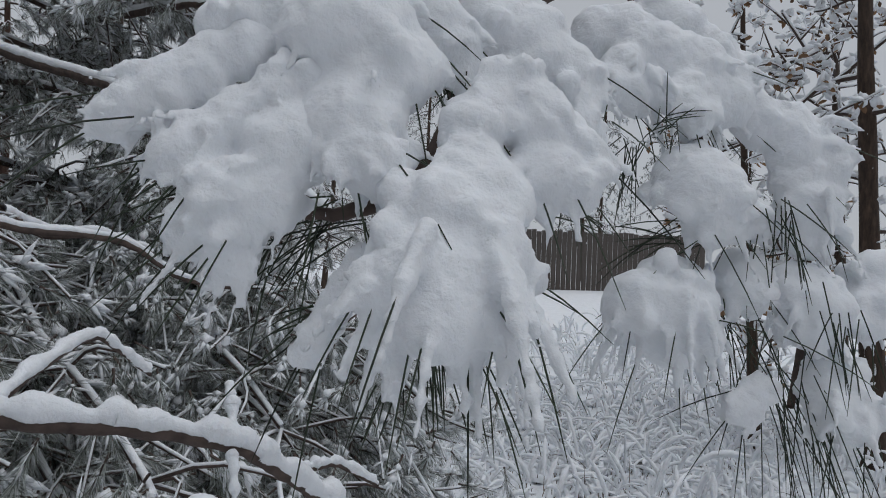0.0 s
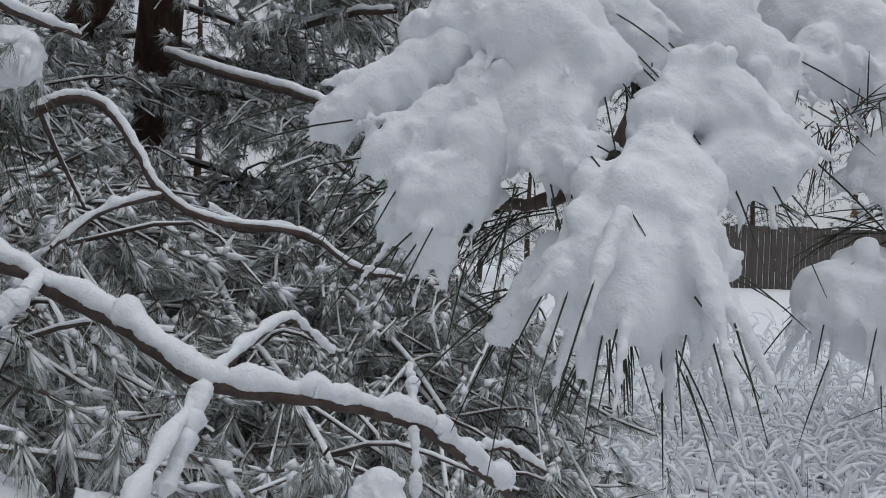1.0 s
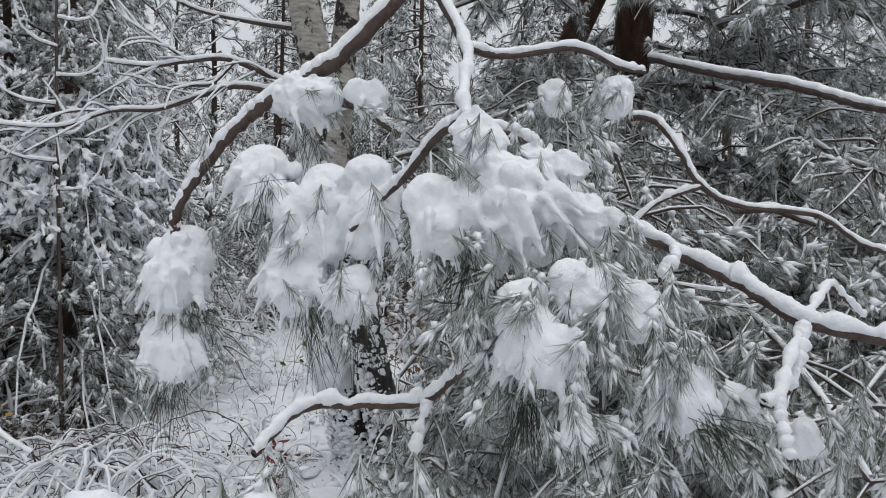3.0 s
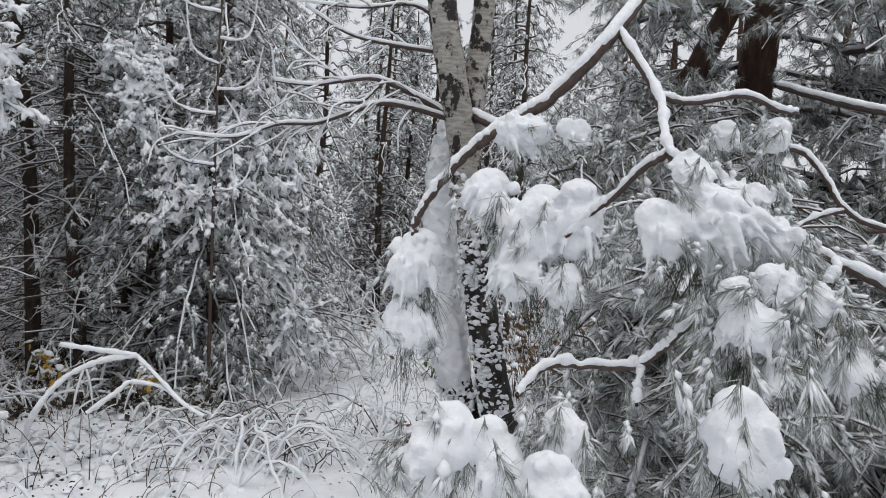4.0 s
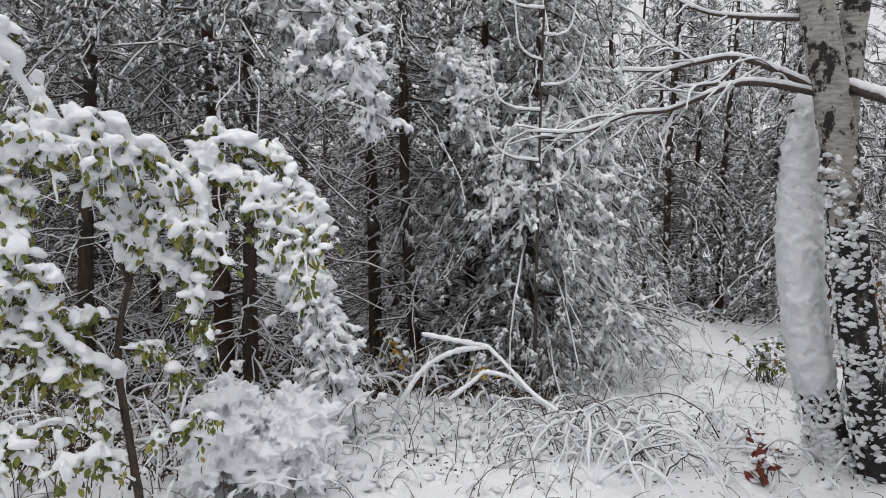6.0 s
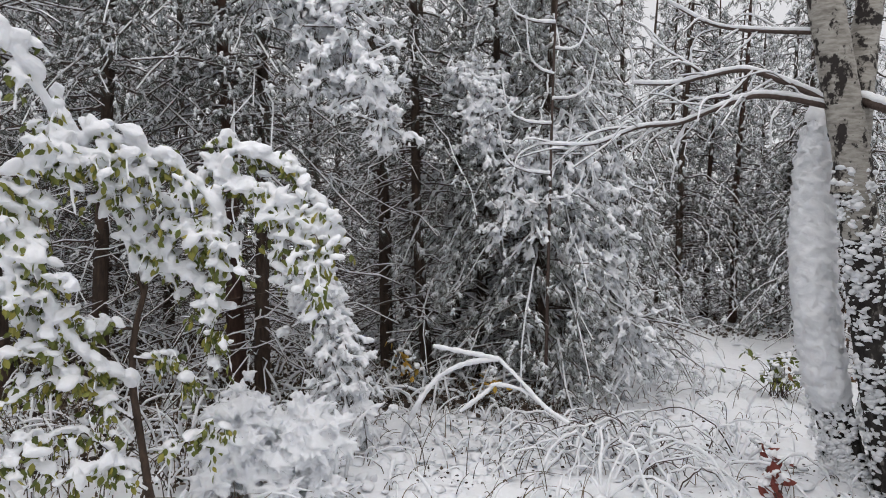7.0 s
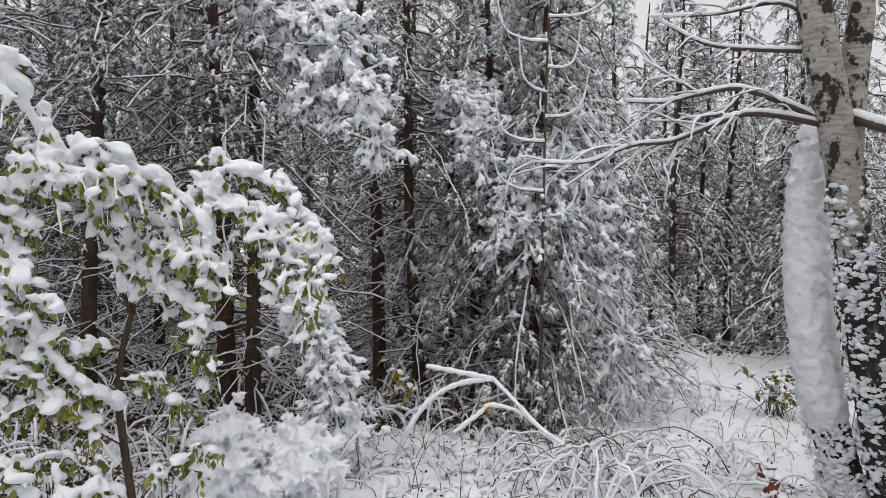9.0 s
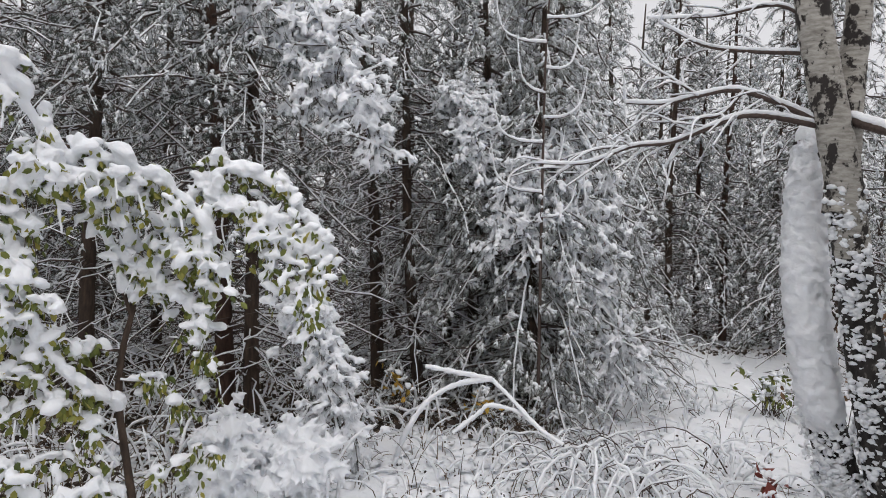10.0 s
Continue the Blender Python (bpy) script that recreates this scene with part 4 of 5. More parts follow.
def frosted_boughs(tree):
    rng = np.random.default_rng(77)
    wood, fol, snow = Mesh(), Mesh(), Mesh()
    at, dr = [], []
    for i in range(118):
        z = rng.uniform(0.25, 3.6)
        az = radians(rng.uniform(150, 330))
        ln = rng.uniform(1.0, 2.3)
        if i >= 64:
            z, az, ln = rng.uniform(0.3, 2.0), radians(rng.uniform(188, 226)), rng.uniform(2.3, 3.2)
        if i >= 86:
            z, az, ln = rng.uniform(0.4, 1.9), radians(rng.uniform(226, 258)), rng.uniform(2.0, 2.9)
        if 198 < math.degrees(az) < 236 and z > 1.2 and i < 64 and rng.random() < 0.8:
            continue
        root = np.array([4.0, 2.58, z])
        d = np.array([math.cos(az), math.sin(az), 0])
        s = np.linspace(0, 1, 10)[:, None]
        rise = rng.uniform(-0.1, 0.25)
        b = root + d * ln * s + np.array([0, 0, 1.0]) * ln * (rise * s - rng.uniform(0.25, 0.5) * s ** 2)
        b[1:] += np.cumsum(rng.normal(size=(9, 3)) * 0.02, 0)
        ok = near_clear(b)
        b = b[:max(2, int(ok.argmin()) if not ok.all() else 10)]
        if len(b) < 4:
            continue
        b = smooth_line(b, 3)[:: 2]
        wood.add(*tube(b, np.linspace(0.018, 0.005, len(b)), 5, 0.15, rng))
        snow.add(*tube(b + (0, 0, 0.014), np.linspace(0.016, 0.007, len(b)), 6, 0.3, rng))
        side = np.array([-d[1], d[0], 0])
        for k in range(4, len(b)):
            for sg in (-1, 1, -1, 1):
                l2 = rng.uniform(0.15, 0.5)
                td = d * rng.uniform(-0.1, 0.9) + sg * side * rng.uniform(0.3, 1) + np.array([0, 0, rng.uniform(-0.8, 0.15)])
                td /= np.linalg.norm(td)
                e = b[k] + td * l2
                if not near_clear(e[None])[0]:
                    continue
                mid = (b[k] + e) / 2 + rng.normal(size=3) * 0.03 + (0, 0, 0.03)
                w = smooth_line([b[k], mid, e], 3)
                wood.add(*tube(w, np.linspace(0.006, 0.003, len(w)), 4))
                snow.add(*tube(w + (0, 0, 0.004), rng.uniform(0.003, 0.006) * rng.uniform(0.6, 1.2, len(w)), 5, 0.3, rng))
                for q in range(4):
                    at.append(e + rng.normal(size=3) * 0.035 - td * q * 0.08)
                    dr.append(td * 0.8 + rng.normal(size=3) * 0.5 - np.array([0, 0, 0.35]))
    sprays(np.array(at), np.array(dr), rng, wood, fol, snow)
    settle(wood.link("branch_network", TWIG, kind="stuff"), tree)
    settle(fol.link("foliage", RIME, smooth=False, kind="stuff"), tree)
    settle(snow.link("snow", SNOW_FAR, kind="stuff"), tree)


def near_clear(p):
    """True where a point keeps well away from the standing place and the open view beside the tree."""
    d = np.hypot(p[:, 0] - 0.5, p[:, 1] - 0.3)
    south = np.degrees(np.arctan2(p[:, 1] - 0.2, p[:, 0] - 0.95))
    north = np.degrees(np.arctan2(p[:, 1] - 0.46, p[:, 0] + 0.48))
    north2 = np.degrees(np.arctan2(p[:, 1] - 0.18, p[:, 0] + 0.22))
    low = np.where(p[:, 2] < 1.42, -4.5, 1.0)
    return (d > 1.5) & (south > low) & (north < 43) & (north2 < 43)


near_pine()


# ---- the twin birch ----
def birch():
    tree = thing("birch_tree", (3.3, 4.35, float(ground_z(3.3, 4.35))), "twin-stemmed white birch with peeling bark and snowy limbs", "birch tree")
    rng = np.random.default_rng(8)
    lines = []

    def limb(pts, r0, r1, snow):
        ln = smooth_line(pts, 10)
        lines.append((ln, r0, r1, snow))

    limb([(3.640, 4.150, -0.330), (3.428, 4.120, 0.235), (3.240, 4.100, 0.847), (3.092, 4.080, 1.398), (2.980, 4.080, 1.931), (2.880, 4.080, 2.277), (2.700, 4.090, 2.951), (2.605, 4.107, 3.624), (2.530, 4.096, 4.592)], 0.125, 0.092, 0)
    limb([(3.470, 4.400, -0.330), (3.353, 4.400, -0.014), (3.157, 4.450, 0.781), (3.092, 4.500, 1.566), (3.077, 4.500, 2.220)], 0.135, 0.09, 0)
    limb([(2.970, 4.089, 1.718), (3.002, 4.102, 2.146), (3.042, 4.123, 2.646), (3.059, 4.107, 3.063), (3.090, 4.149, 4.050)], 0.1, 0.07, 0)
    limb([(2.836, 4.123, 2.281), (2.589, 4.182, 2.386), (2.312, 4.250, 2.470), (2.098, 4.345, 2.437), (1.905, 4.417, 2.386), (1.692, 4.536, 2.395)], 0.022, 0.006, 0.018)
    limb([(2.838, 4.124, 2.263), (2.544, 4.170, 2.305), (2.330, 4.208, 2.307), (2.150, 4.287, 2.234), (1.936, 4.381, 2.137), (1.705, 4.461, 2.105), (1.461, 4.596, 1.999), (1.141, 4.732, 1.995)], 0.022, 0.005, 0.016)
    limb([(2.339, 4.233, 2.459), (2.223, 4.283, 2.319), (2.064, 4.340, 2.264), (1.947, 4.451, 1.982)], 0.01, 0.004, 0.012)
    limb([(2.765, 4.148, 2.717), (2.383, 4.258, 2.722), (2.105, 4.322, 2.749), (1.802, 4.352, 2.870)], 0.016, 0.005, 0.016)
    limb([(2.728, 4.121, 2.898), (2.517, 4.192, 3.002), (2.182, 4.333, 2.941), (1.786, 4.463, 2.923)], 0.014, 0.004, 0.015)
    limb([(2.986, 4.048, 2.301), (3.024, 3.814, 2.207), (3.028, 3.534, 2.081), (3.082, 3.329, 1.991), (3.173, 3.054, 1.906)], 0.035, 0.02, 0.02)
    limb([(2.098, 4.345, 2.437), (1.913, 4.378, 2.543), (1.750, 4.446, 2.651)], 0.008, 0.003, 0.01)
    limb([(1.705, 4.461, 2.105), (1.487, 4.575, 2.079), (1.299, 4.674, 1.931)], 0.006, 0.003, 0.01)
    for i, (ln, r0, r1, snow) in enumerate(lines):
        n = len(ln)
        m = Mesh()
        if i < 3:
            flare = 1 + (0.35 * np.exp(-np.arange(n) / 5) if i < 2 else 0)
            top = [p for p in ln if p[2] > (1.45 if i == 0 else 9)] if i < 2 else ln
            k = len(ln) - len(top)
            rad = np.linspace(r0, r1, n) * flare
            if k > 2:
                k = min(k, n - 1)
                lower = Mesh()
                v, f = tube(smooth_line(ln[:k + 1], 3), np.interp(np.linspace(0, k, 3 * k + 1), np.arange(k + 1), rad[:k + 1]), 26)
                lower.add(roughen(v, 0.010, 26), f)
                settle(lower.link("lower_trunk", BIRCH_DARK, None, "black cracked bark at the foot"), tree)
            if len(top) > 2:
                k = min(k, n - 3)
                v, f = tube(smooth_line(ln[k:], 3), np.interp(np.linspace(0, n - 1 - k, 3 * (n - 1 - k) + 1), np.arange(n - k), rad[k:]), 26)
                m.add(roughen(v, 0.006, 18), f)
                settle(m.link("trunk", BIRCH), tree)
            # snow blown against the bark
            s = Mesh()
            side = np.array([-0.80, -0.55, 0.1])
            if i == 1:
                fine = smooth_line(ln, 4)
                fine = fine[int(len(fine) * 0.30):]
                u = np.linspace(0, 1, len(fine))
                rr = np.interp(u, (0, 0.12, 0.55, 0.85, 1), (0.07, 0.145, 0.150, 0.115, 0.075))
                v, f = tube(fine + side * 0.03, rr, 40)
                s.add(roughen(roughen(v, 0.026, 17), 0.015, 50), f)
                lumps(s, fine[-1:] + side * 0.02, np.array([(0, 0, 1.0)]), np.array([(0.16, 0.085, 0.085)]), rng, ICO2, 0.1)
            cnt = (1300, 2200, 40)[i]
            spot = rng.integers(0, max(1, cnt // 12), cnt)
            sr = np.random.default_rng(40 + i)
            reach = sr.random(cnt) ** (0.7, 1.0, 1.0)[i] * (0.46, 0.62, 0.06)[i] + (0.0, 0.02, 0.02)[i]
            idx = np.minimum((n * reach).astype(int), n - 1)[spot]
            ang = (sr.normal(size=cnt) * 0.75 - 0.25)[spot] + rng.normal(size=cnt) * 0.20
            base = np.stack([np.cos(ang + 3.95), np.sin(ang + 3.95), 0 * ang], -1)
            c = ln[idx] + base * (rad[idx][:, None] * 1.0 + (0.0, 0.016, 0.0)[i]) + rng.normal(size=(cnt, 3)) * (0.005, 0.005, 0.05) + np.array([0, 0, 0.06]) * sr.normal(size=(cnt, 1))[spot]
            sz = rng.uniform(0.25, 1.3, (cnt, 1)) ** 1.5 * np.array([0.024, 0.010, 0.020])
            lumps(s, c, np.stack([base[:, 1], -base[:, 0], 0.3 * rng.normal(size=cnt)], -1), sz, rng, ICO1, 0.4)
            settle(s.link("snow", SNOW_FAR, None, "snow stuck to the bark", kind="stuff"), tree)
            continue
        m.add(*tube(ln, np.linspace(r0, r1, n), 7, 0.08, rng))
        ob = settle(m.link("limb", TWIG), tree)
        s, w = Mesh(), Mesh()
        rad = np.linspace(r0, r1, n)
        s.add(*tube(ln + np.stack([0 * rad, 0 * rad, rad * 0.7 + snow * 0.4], -1), np.maximum(rad, snow * 0.85), 7, 0.18, rng))
        for k in range(6, n, 4):
            b = ln[k]
            for _ in range(1):
                d = (ln[min(k + 3, n - 1)] - ln[k - 3])
                d = d / np.linalg.norm(d) + rng.normal(size=3) * 0.7 + np.array([0, 0, -0.15])
                d /= np.linalg.norm(d)
                l2 = rng.uniform(0.12, 0.42)
                q = smooth_line([b, b + d * l2 * 0.5 + rng.normal(size=3) * 0.03, b + d * l2 - np.array([0, 0, 0.08])], 4)
                w.add(*tube(q, np.linspace(0.004, 0.0015, len(q)), 3))
                s.add(*tube(q + (0, 0, 0.007), np.linspace(0.009, 0.005, len(q)), 5, 0.3, rng))
        settle(w.link("twig_network", TWIG, kind="stuff"), tree)
        settle(s.link("snow", SNOW_FAR, kind="stuff"), tree)


birch()


def melt(ob, voxel):
    """Let lumps of snow run together into one soft mass."""
    re = ob.modifiers.new("merge", "REMESH")
    re.mode, re.voxel_size, re.use_smooth_shade = "VOXEL", voxel, True
    sm = ob.modifiers.new("soften", "SMOOTH")
    sm.factor, sm.iterations = 0.5, 2
    return ob


# ---- leafy shrub ----
def leaves(mesh, at, d, size, rng):
    """Leaves with a folded midrib and a pointed tip."""
    n = len(at)
    shape = np.array([(0, 0, 0), (0.3, 0.26, 0.06), (0.65, 0.24, 0.05), (1, 0, -0.06), (0.65, -0.24, 0.05), (0.3, -0.26, 0.06), (0.5, 0, -0.02)])
    f = np.array([(0, 1, 6), (1, 2, 6), (2, 3, 6), (3, 4, 6), (4, 5, 6), (5, 0, 6)])
    loc = shape[None] * np.asarray(size).reshape(-1, 1, 1)
    fr = frames_along(d)
    tw = rng.uniform(0, 6.283, n)
    y = fr[..., 1] * np.cos(tw)[:, None] + fr[..., 2] * np.sin(tw)[:, None]
    fr = np.stack([fr[..., 0], y, np.cross(fr[..., 0], y)], -1)
    v = np.einsum("nij,nvj->nvi", fr, loc) + np.asarray(at)[:, None]
    mesh.add(v.reshape(-1, 3), (f[None] + np.arange(n)[:, None, None] * 7).reshape(-1, 3))


def shrub():
    e = thing("shrub", (-1.05, 3.73, float(ground_z(-1.05, 3.73))), "green-leaved shrub bowed under heavy wet snow", "shrub")
    rng = np.random.default_rng(21)
    snow, twig, leaf = Mesh(), Mesh(), Mesh()

    def hang(b, d, depth):
        l2 = rng.uniform(0.05, 0.15)
        end = b + d * l2 - np.array([0, 0, 0.10 * l2 / 0.2])
        q = smooth_line([b, b + d * l2 * 0.5 + (0, 0, 0.02), end], 4)
        twig.add(*tube(q, np.linspace(0.004, 0.002, len(q)), 3))
        snow.add(*tube(q + (0, 0, 0.006), rng.uniform(0.004, 0.009) * rng.uniform(0.6, 1.3, len(q)), 6, 0.2, rng))
        low = b[2] < 1.05
        n = rng.integers(7, 12) if low else rng.integers(5, 9)
        at = q[rng.integers(1, len(q), n)] + rng.normal(size=(n, 3)) * 0.015
        dd = rng.normal(size=(n, 3)) * 0.45 - np.array([0, 0, 0.9])
        leaves(leaf, at, dd, rng.uniform(0.035, 0.055, n), rng)
        k = 1 if low else rng.integers(1, 3)
        c = q[rng.integers(1, len(q), k)] + np.array([0, 0, 0.012]) + rng.normal(size=(k, 3)) * 0.012
        lumps(snow, c, rng.normal(size=(k, 3)) * (1, 1, 0.6) - np.array([0, 0, 0.25]), rng.uniform(0.6, 1.35, (k, 1)) * np.array([0.040, 0.031, 0.024]), rng, ICO2, 0.2)
        if depth and rng.random() < 0.6:
            for _ in range(2):
                hang(q[-2], norm(d + rng.normal(size=3) * 0.7 - np.array([0, 0, 0.3])), depth - 1)

    def norm(d):
        return d / np.linalg.norm(d)

    def limb(pts, r0, r1, sn):
        ln = smooth_line(pts, 8)
        n = len(ln)
        m = Mesh()
        m.add(*tube(ln, np.linspace(r0, r1, n), 7, 0.1, rng))
        settle(m.link("stem", BARK), e)
        if not sn:
            return
        s = Mesh()
        if ln[:, 2].mean() < 1.05:
            sn *= 0.62
        h = sn * (1.1 + 0.35 * rng.normal(size=n) * 0.6)
        s.add(*tube(ln + np.stack([0 * h, 0 * h, h * 0.5], -1), np.maximum(h * 0.9, 0.006), 8, 0.2, rng))
        pick = rng.integers(1, n, n // 2)
        lumps(s, ln[pick] + (0, 0, 0.015) + rng.normal(size=(len(pick), 3)) * 0.012, np.gradient(ln, axis=0)[pick] + rng.normal(size=(len(pick), 3)) * 0.01, rng.uniform(0.5, 1.3, (len(pick), 1)) * np.array([0.055, 0.036, 0.032]) * sn / 0.018, rng, ICO2, 0.15)
        snow.v += s.v
        snow.f += [q + snow.n for q in s.f]
        snow.n += s.n
        for k in range(3, n):
            if rng.random() < 0.3:
                continue
            d = ln[k] - ln[k - 1]
            hang(ln[k], norm(norm(d) * 0.7 + rng.normal(size=3) * 0.75 - np.array([0, 0, 0.1])), 1 if sn > 0.01 else 0)

    limb([(-1.032, 3.616, -0.018), (-1.101, 3.820, 0.210), (-1.206, 4.002, 0.651), (-1.216, 4.111, 0.911), (-1.177, 4.153, 1.135), (-1.202, 4.170, 1.364)], 0.022, 0.012, 0)
    limb([(-1.183, 4.145, 1.078), (-1.308, 4.052, 1.535), (-1.486, 3.891, 1.893), (-1.588, 3.719, 2.157), (-1.657, 3.675, 2.260)], 0.01, 0.005, 0.02)
    limb([(-1.455, 3.951, 1.901), (-1.237, 3.958, 1.833), (-1.017, 4.003, 1.737), (-0.833, 4.028, 1.534), (-0.816, 4.018, 1.294)], 0.008, 0.004, 0.02)
    limb([(-1.202, 4.170, 1.364), (-0.991, 4.212, 1.571), (-0.794, 4.178, 1.797), (-0.622, 4.138, 1.802), (-0.449, 4.094, 1.704), (-0.274, 4.039, 1.533)], 0.008, 0.004, 0.02)
    limb([(-0.849, 4.177, 1.693), (-0.674, 4.091, 1.638), (-0.503, 4.046, 1.556), (-0.390, 3.994, 1.502), (-0.290, 3.988, 1.447)], 0.007, 0.004, 0.02)
    limb([(-0.503, 4.046, 1.556), (-0.530, 4.042, 1.440), (-0.522, 4.034, 1.310)], 0.003, 0.002, 0.004)
    limb([(-0.418, 3.995, 1.516), (-0.361, 3.936, 1.362), (-0.345, 3.916, 1.164)], 0.005, 0.003, 0.014)
    limb([(-1.216, 4.111, 0.911), (-1.413, 3.971, 0.968), (-1.566, 3.838, 1.071), (-1.675, 3.701, 1.118)], 0.008, 0.005, 0.018)
    limb([(-1.202, 4.170, 1.364), (-1.210, 4.074, 1.621), (-1.332, 3.941, 1.748), (-1.481, 3.796, 1.759), (-1.608, 3.706, 1.652)], 0.008, 0.004, 0.02)
    limb([(-1.213, 4.033, 0.785), (-1.038, 4.007, 0.758), (-0.924, 3.949, 0.670)], 0.005, 0.003, 0.012)
    limb([(-1.191, 3.930, 0.504), (-1.441, 3.808, 0.738), (-1.593, 3.645, 0.713), (-1.677, 3.528, 0.609)], 0.007, 0.004, 0.016)
    limb([(-1.134, 3.834, 0.261), (-1.358, 3.758, 0.490), (-1.518, 3.612, 0.524), (-1.606, 3.500, 0.451)], 0.007, 0.004, 0.016)
    limb([(-1.486, 3.891, 1.893), (-1.579, 3.819, 1.731), (-1.605, 3.757, 1.432), (-1.639, 3.724, 1.188)], 0.006, 0.003, 0.016)
    limb([(-1.199, 4.156, 1.192), (-0.999, 4.088, 1.200), (-0.884, 4.038, 1.092), (-0.835, 3.967, 0.933)], 0.006, 0.003, 0.016)
    limb([(-1.182, 3.899, 0.404), (-1.373, 3.818, 0.707), (-1.545, 3.700, 0.870), (-1.681, 3.599, 0.873)], 0.006, 0.004, 0.016)
    limb([(-1.101, 3.820, 0.210), (-0.937, 3.865, 0.403), (-0.792, 3.838, 0.433)], 0.006, 0.004, 0.012)
    limb([(-1.194, 4.004, 0.650), (-1.392, 3.799, 0.869), (-1.583, 3.756, 1.309), (-1.647, 3.688, 1.410)], 0.007, 0.004, 0.018)
    limb([(-1.177, 4.153, 1.135), (-1.029, 4.098, 1.371), (-0.917, 4.065, 1.403), (-0.789, 4.020, 1.294)], 0.006, 0.003, 0.018)
    limb([(-1.092, 3.812, 0.186), (-1.268, 3.679, 0.359), (-1.440, 3.569, 0.340)], 0.006, 0.004, 0.014)
    settle(twig.link("twig_network", TWIG, kind="stuff"), e)
    melt(settle(snow.link("snow", SNOW_FAR, None, "wet snow run together along the twigs"), e), 0.0075)
    settle(leaf.link("leafage", GREEN_LEAF, smooth=False, kind="stuff"), e)


shrub()


# ---- arched canes and the bramble mound ----
def arched_canes():
    e = thing("fallen_branch", (0.9, 5.0, float(ground_z(0.9, 5.0))), "arched bare branch carrying a thick line of snow", "branch")
    rng = np.random.default_rng(4)

    def limb(pts, r0, r1, sn):
        ln = smooth_line(pts, 8)
        m, s = Mesh(), Mesh()
        n = len(ln)
        m.add(*tube(ln, np.linspace(r0, r1, n), 6, 0.1, rng))
        s.add(*tube(ln + (0, 0, sn * 0.9), sn * rng.uniform(1.2, 1.9, n), 8, 0.15, rng))
        settle(m.link("cane", TWIG), e)
        settle(s.link("snow", SNOW_FAR), e)

    limb([(0.362, 5.243, -0.177), (0.411, 5.037, 0.135), (0.572, 5.064, 0.342), (0.788, 5.039, 0.455), (0.999, 4.984, 0.491)], 0.009, 0.006, 0.012)
    limb([(0.999, 4.984, 0.491), (1.091, 4.817, 0.391), (1.205, 4.623, 0.256), (1.310, 4.442, 0.190)], 0.008, 0.006, 0.009)
    limb([(0.561, 5.171, 0.552), (0.752, 5.067, 0.530), (0.999, 4.984, 0.491)], 0.006, 0.006, 0.012)
    limb([(0.693, 4.873, 0.162), (0.866, 4.863, 0.288), (0.943, 4.856, 0.346), (1.123, 4.784, 0.313), (1.205, 4.623, 0.256)], 0.006, 0.005, 0.01)


arched_canes()


def bramble(name, label, x, y, spread, count, reach, seed, toward):
    e = thing(name, (x, y, float(ground_z(x, y))), label, "bramble")
    rng = np.random.default_rng(seed)
    m, s = Mesh(), Mesh()
    for _ in range(count):
        bx, by = np.array((x, y)) + rng.normal(size=2) * spread
        az = toward + rng.normal() * 0.7
        d = np.array([math.cos(az), math.sin(az), 0])
        ln = reach * rng.uniform(0.4, 1.2)
        h = ln * rng.uniform(0.25, 0.6)
        t = np.linspace(0, 1, 12)
        line = np.array([bx, by, float(ground_z(bx, by))]) + d * (ln * t)[:, None] + np.array([0, 0, 1.0]) * (h * 4 * t * (1 - t) * (1.15 - 0.4 * t))[:, None] + rng.normal(size=(12, 3)) * 0.008
        m.add(*tube(line, np.linspace(0.006, 0.002, 12), 4))
        k = rng.uniform(0.006, 0.0135)
        if rng.random() < 0.2:
            continue
        s.add(*tube(line + (0, 0, k * 0.7), k * rng.uniform(0.6, 1.2, 12), 6, 0.25, rng))
    settle(m.link("cane_tangle", TWIG, kind="stuff"), e)
    settle(s.link("snow", SNOW_FAR, kind="stuff"), e)


bramble("bramble", "low mound of arched bramble canes under snow", 1.85, 4.95, 0.30, 46, 0.62, 3, 3.6)
bramble("bramble", "low mound of arched bramble canes under snow", 2.05, 5.3, 0.35, 28, 0.5, 6, 2.4)
bramble("bramble", "thin arched canes under snow", 1.75, 4.5, 0.25, 26, 0.7, 9, -0.3)
bramble("bramble", "thin bare canes bent over the snow", 2.6, 4.6, 0.2, 9, 0.9, 12, 0.4)
bramble("bramble", "bare fallen twigs under snow at the path", 4.3, 9.2, 0.5, 24, 1.2, 15, 0.2)
bramble("bramble", "fallen twigs under snow in the wood", 5.2, 10.6, 0.8, 30, 1.4, 16, 2.0)


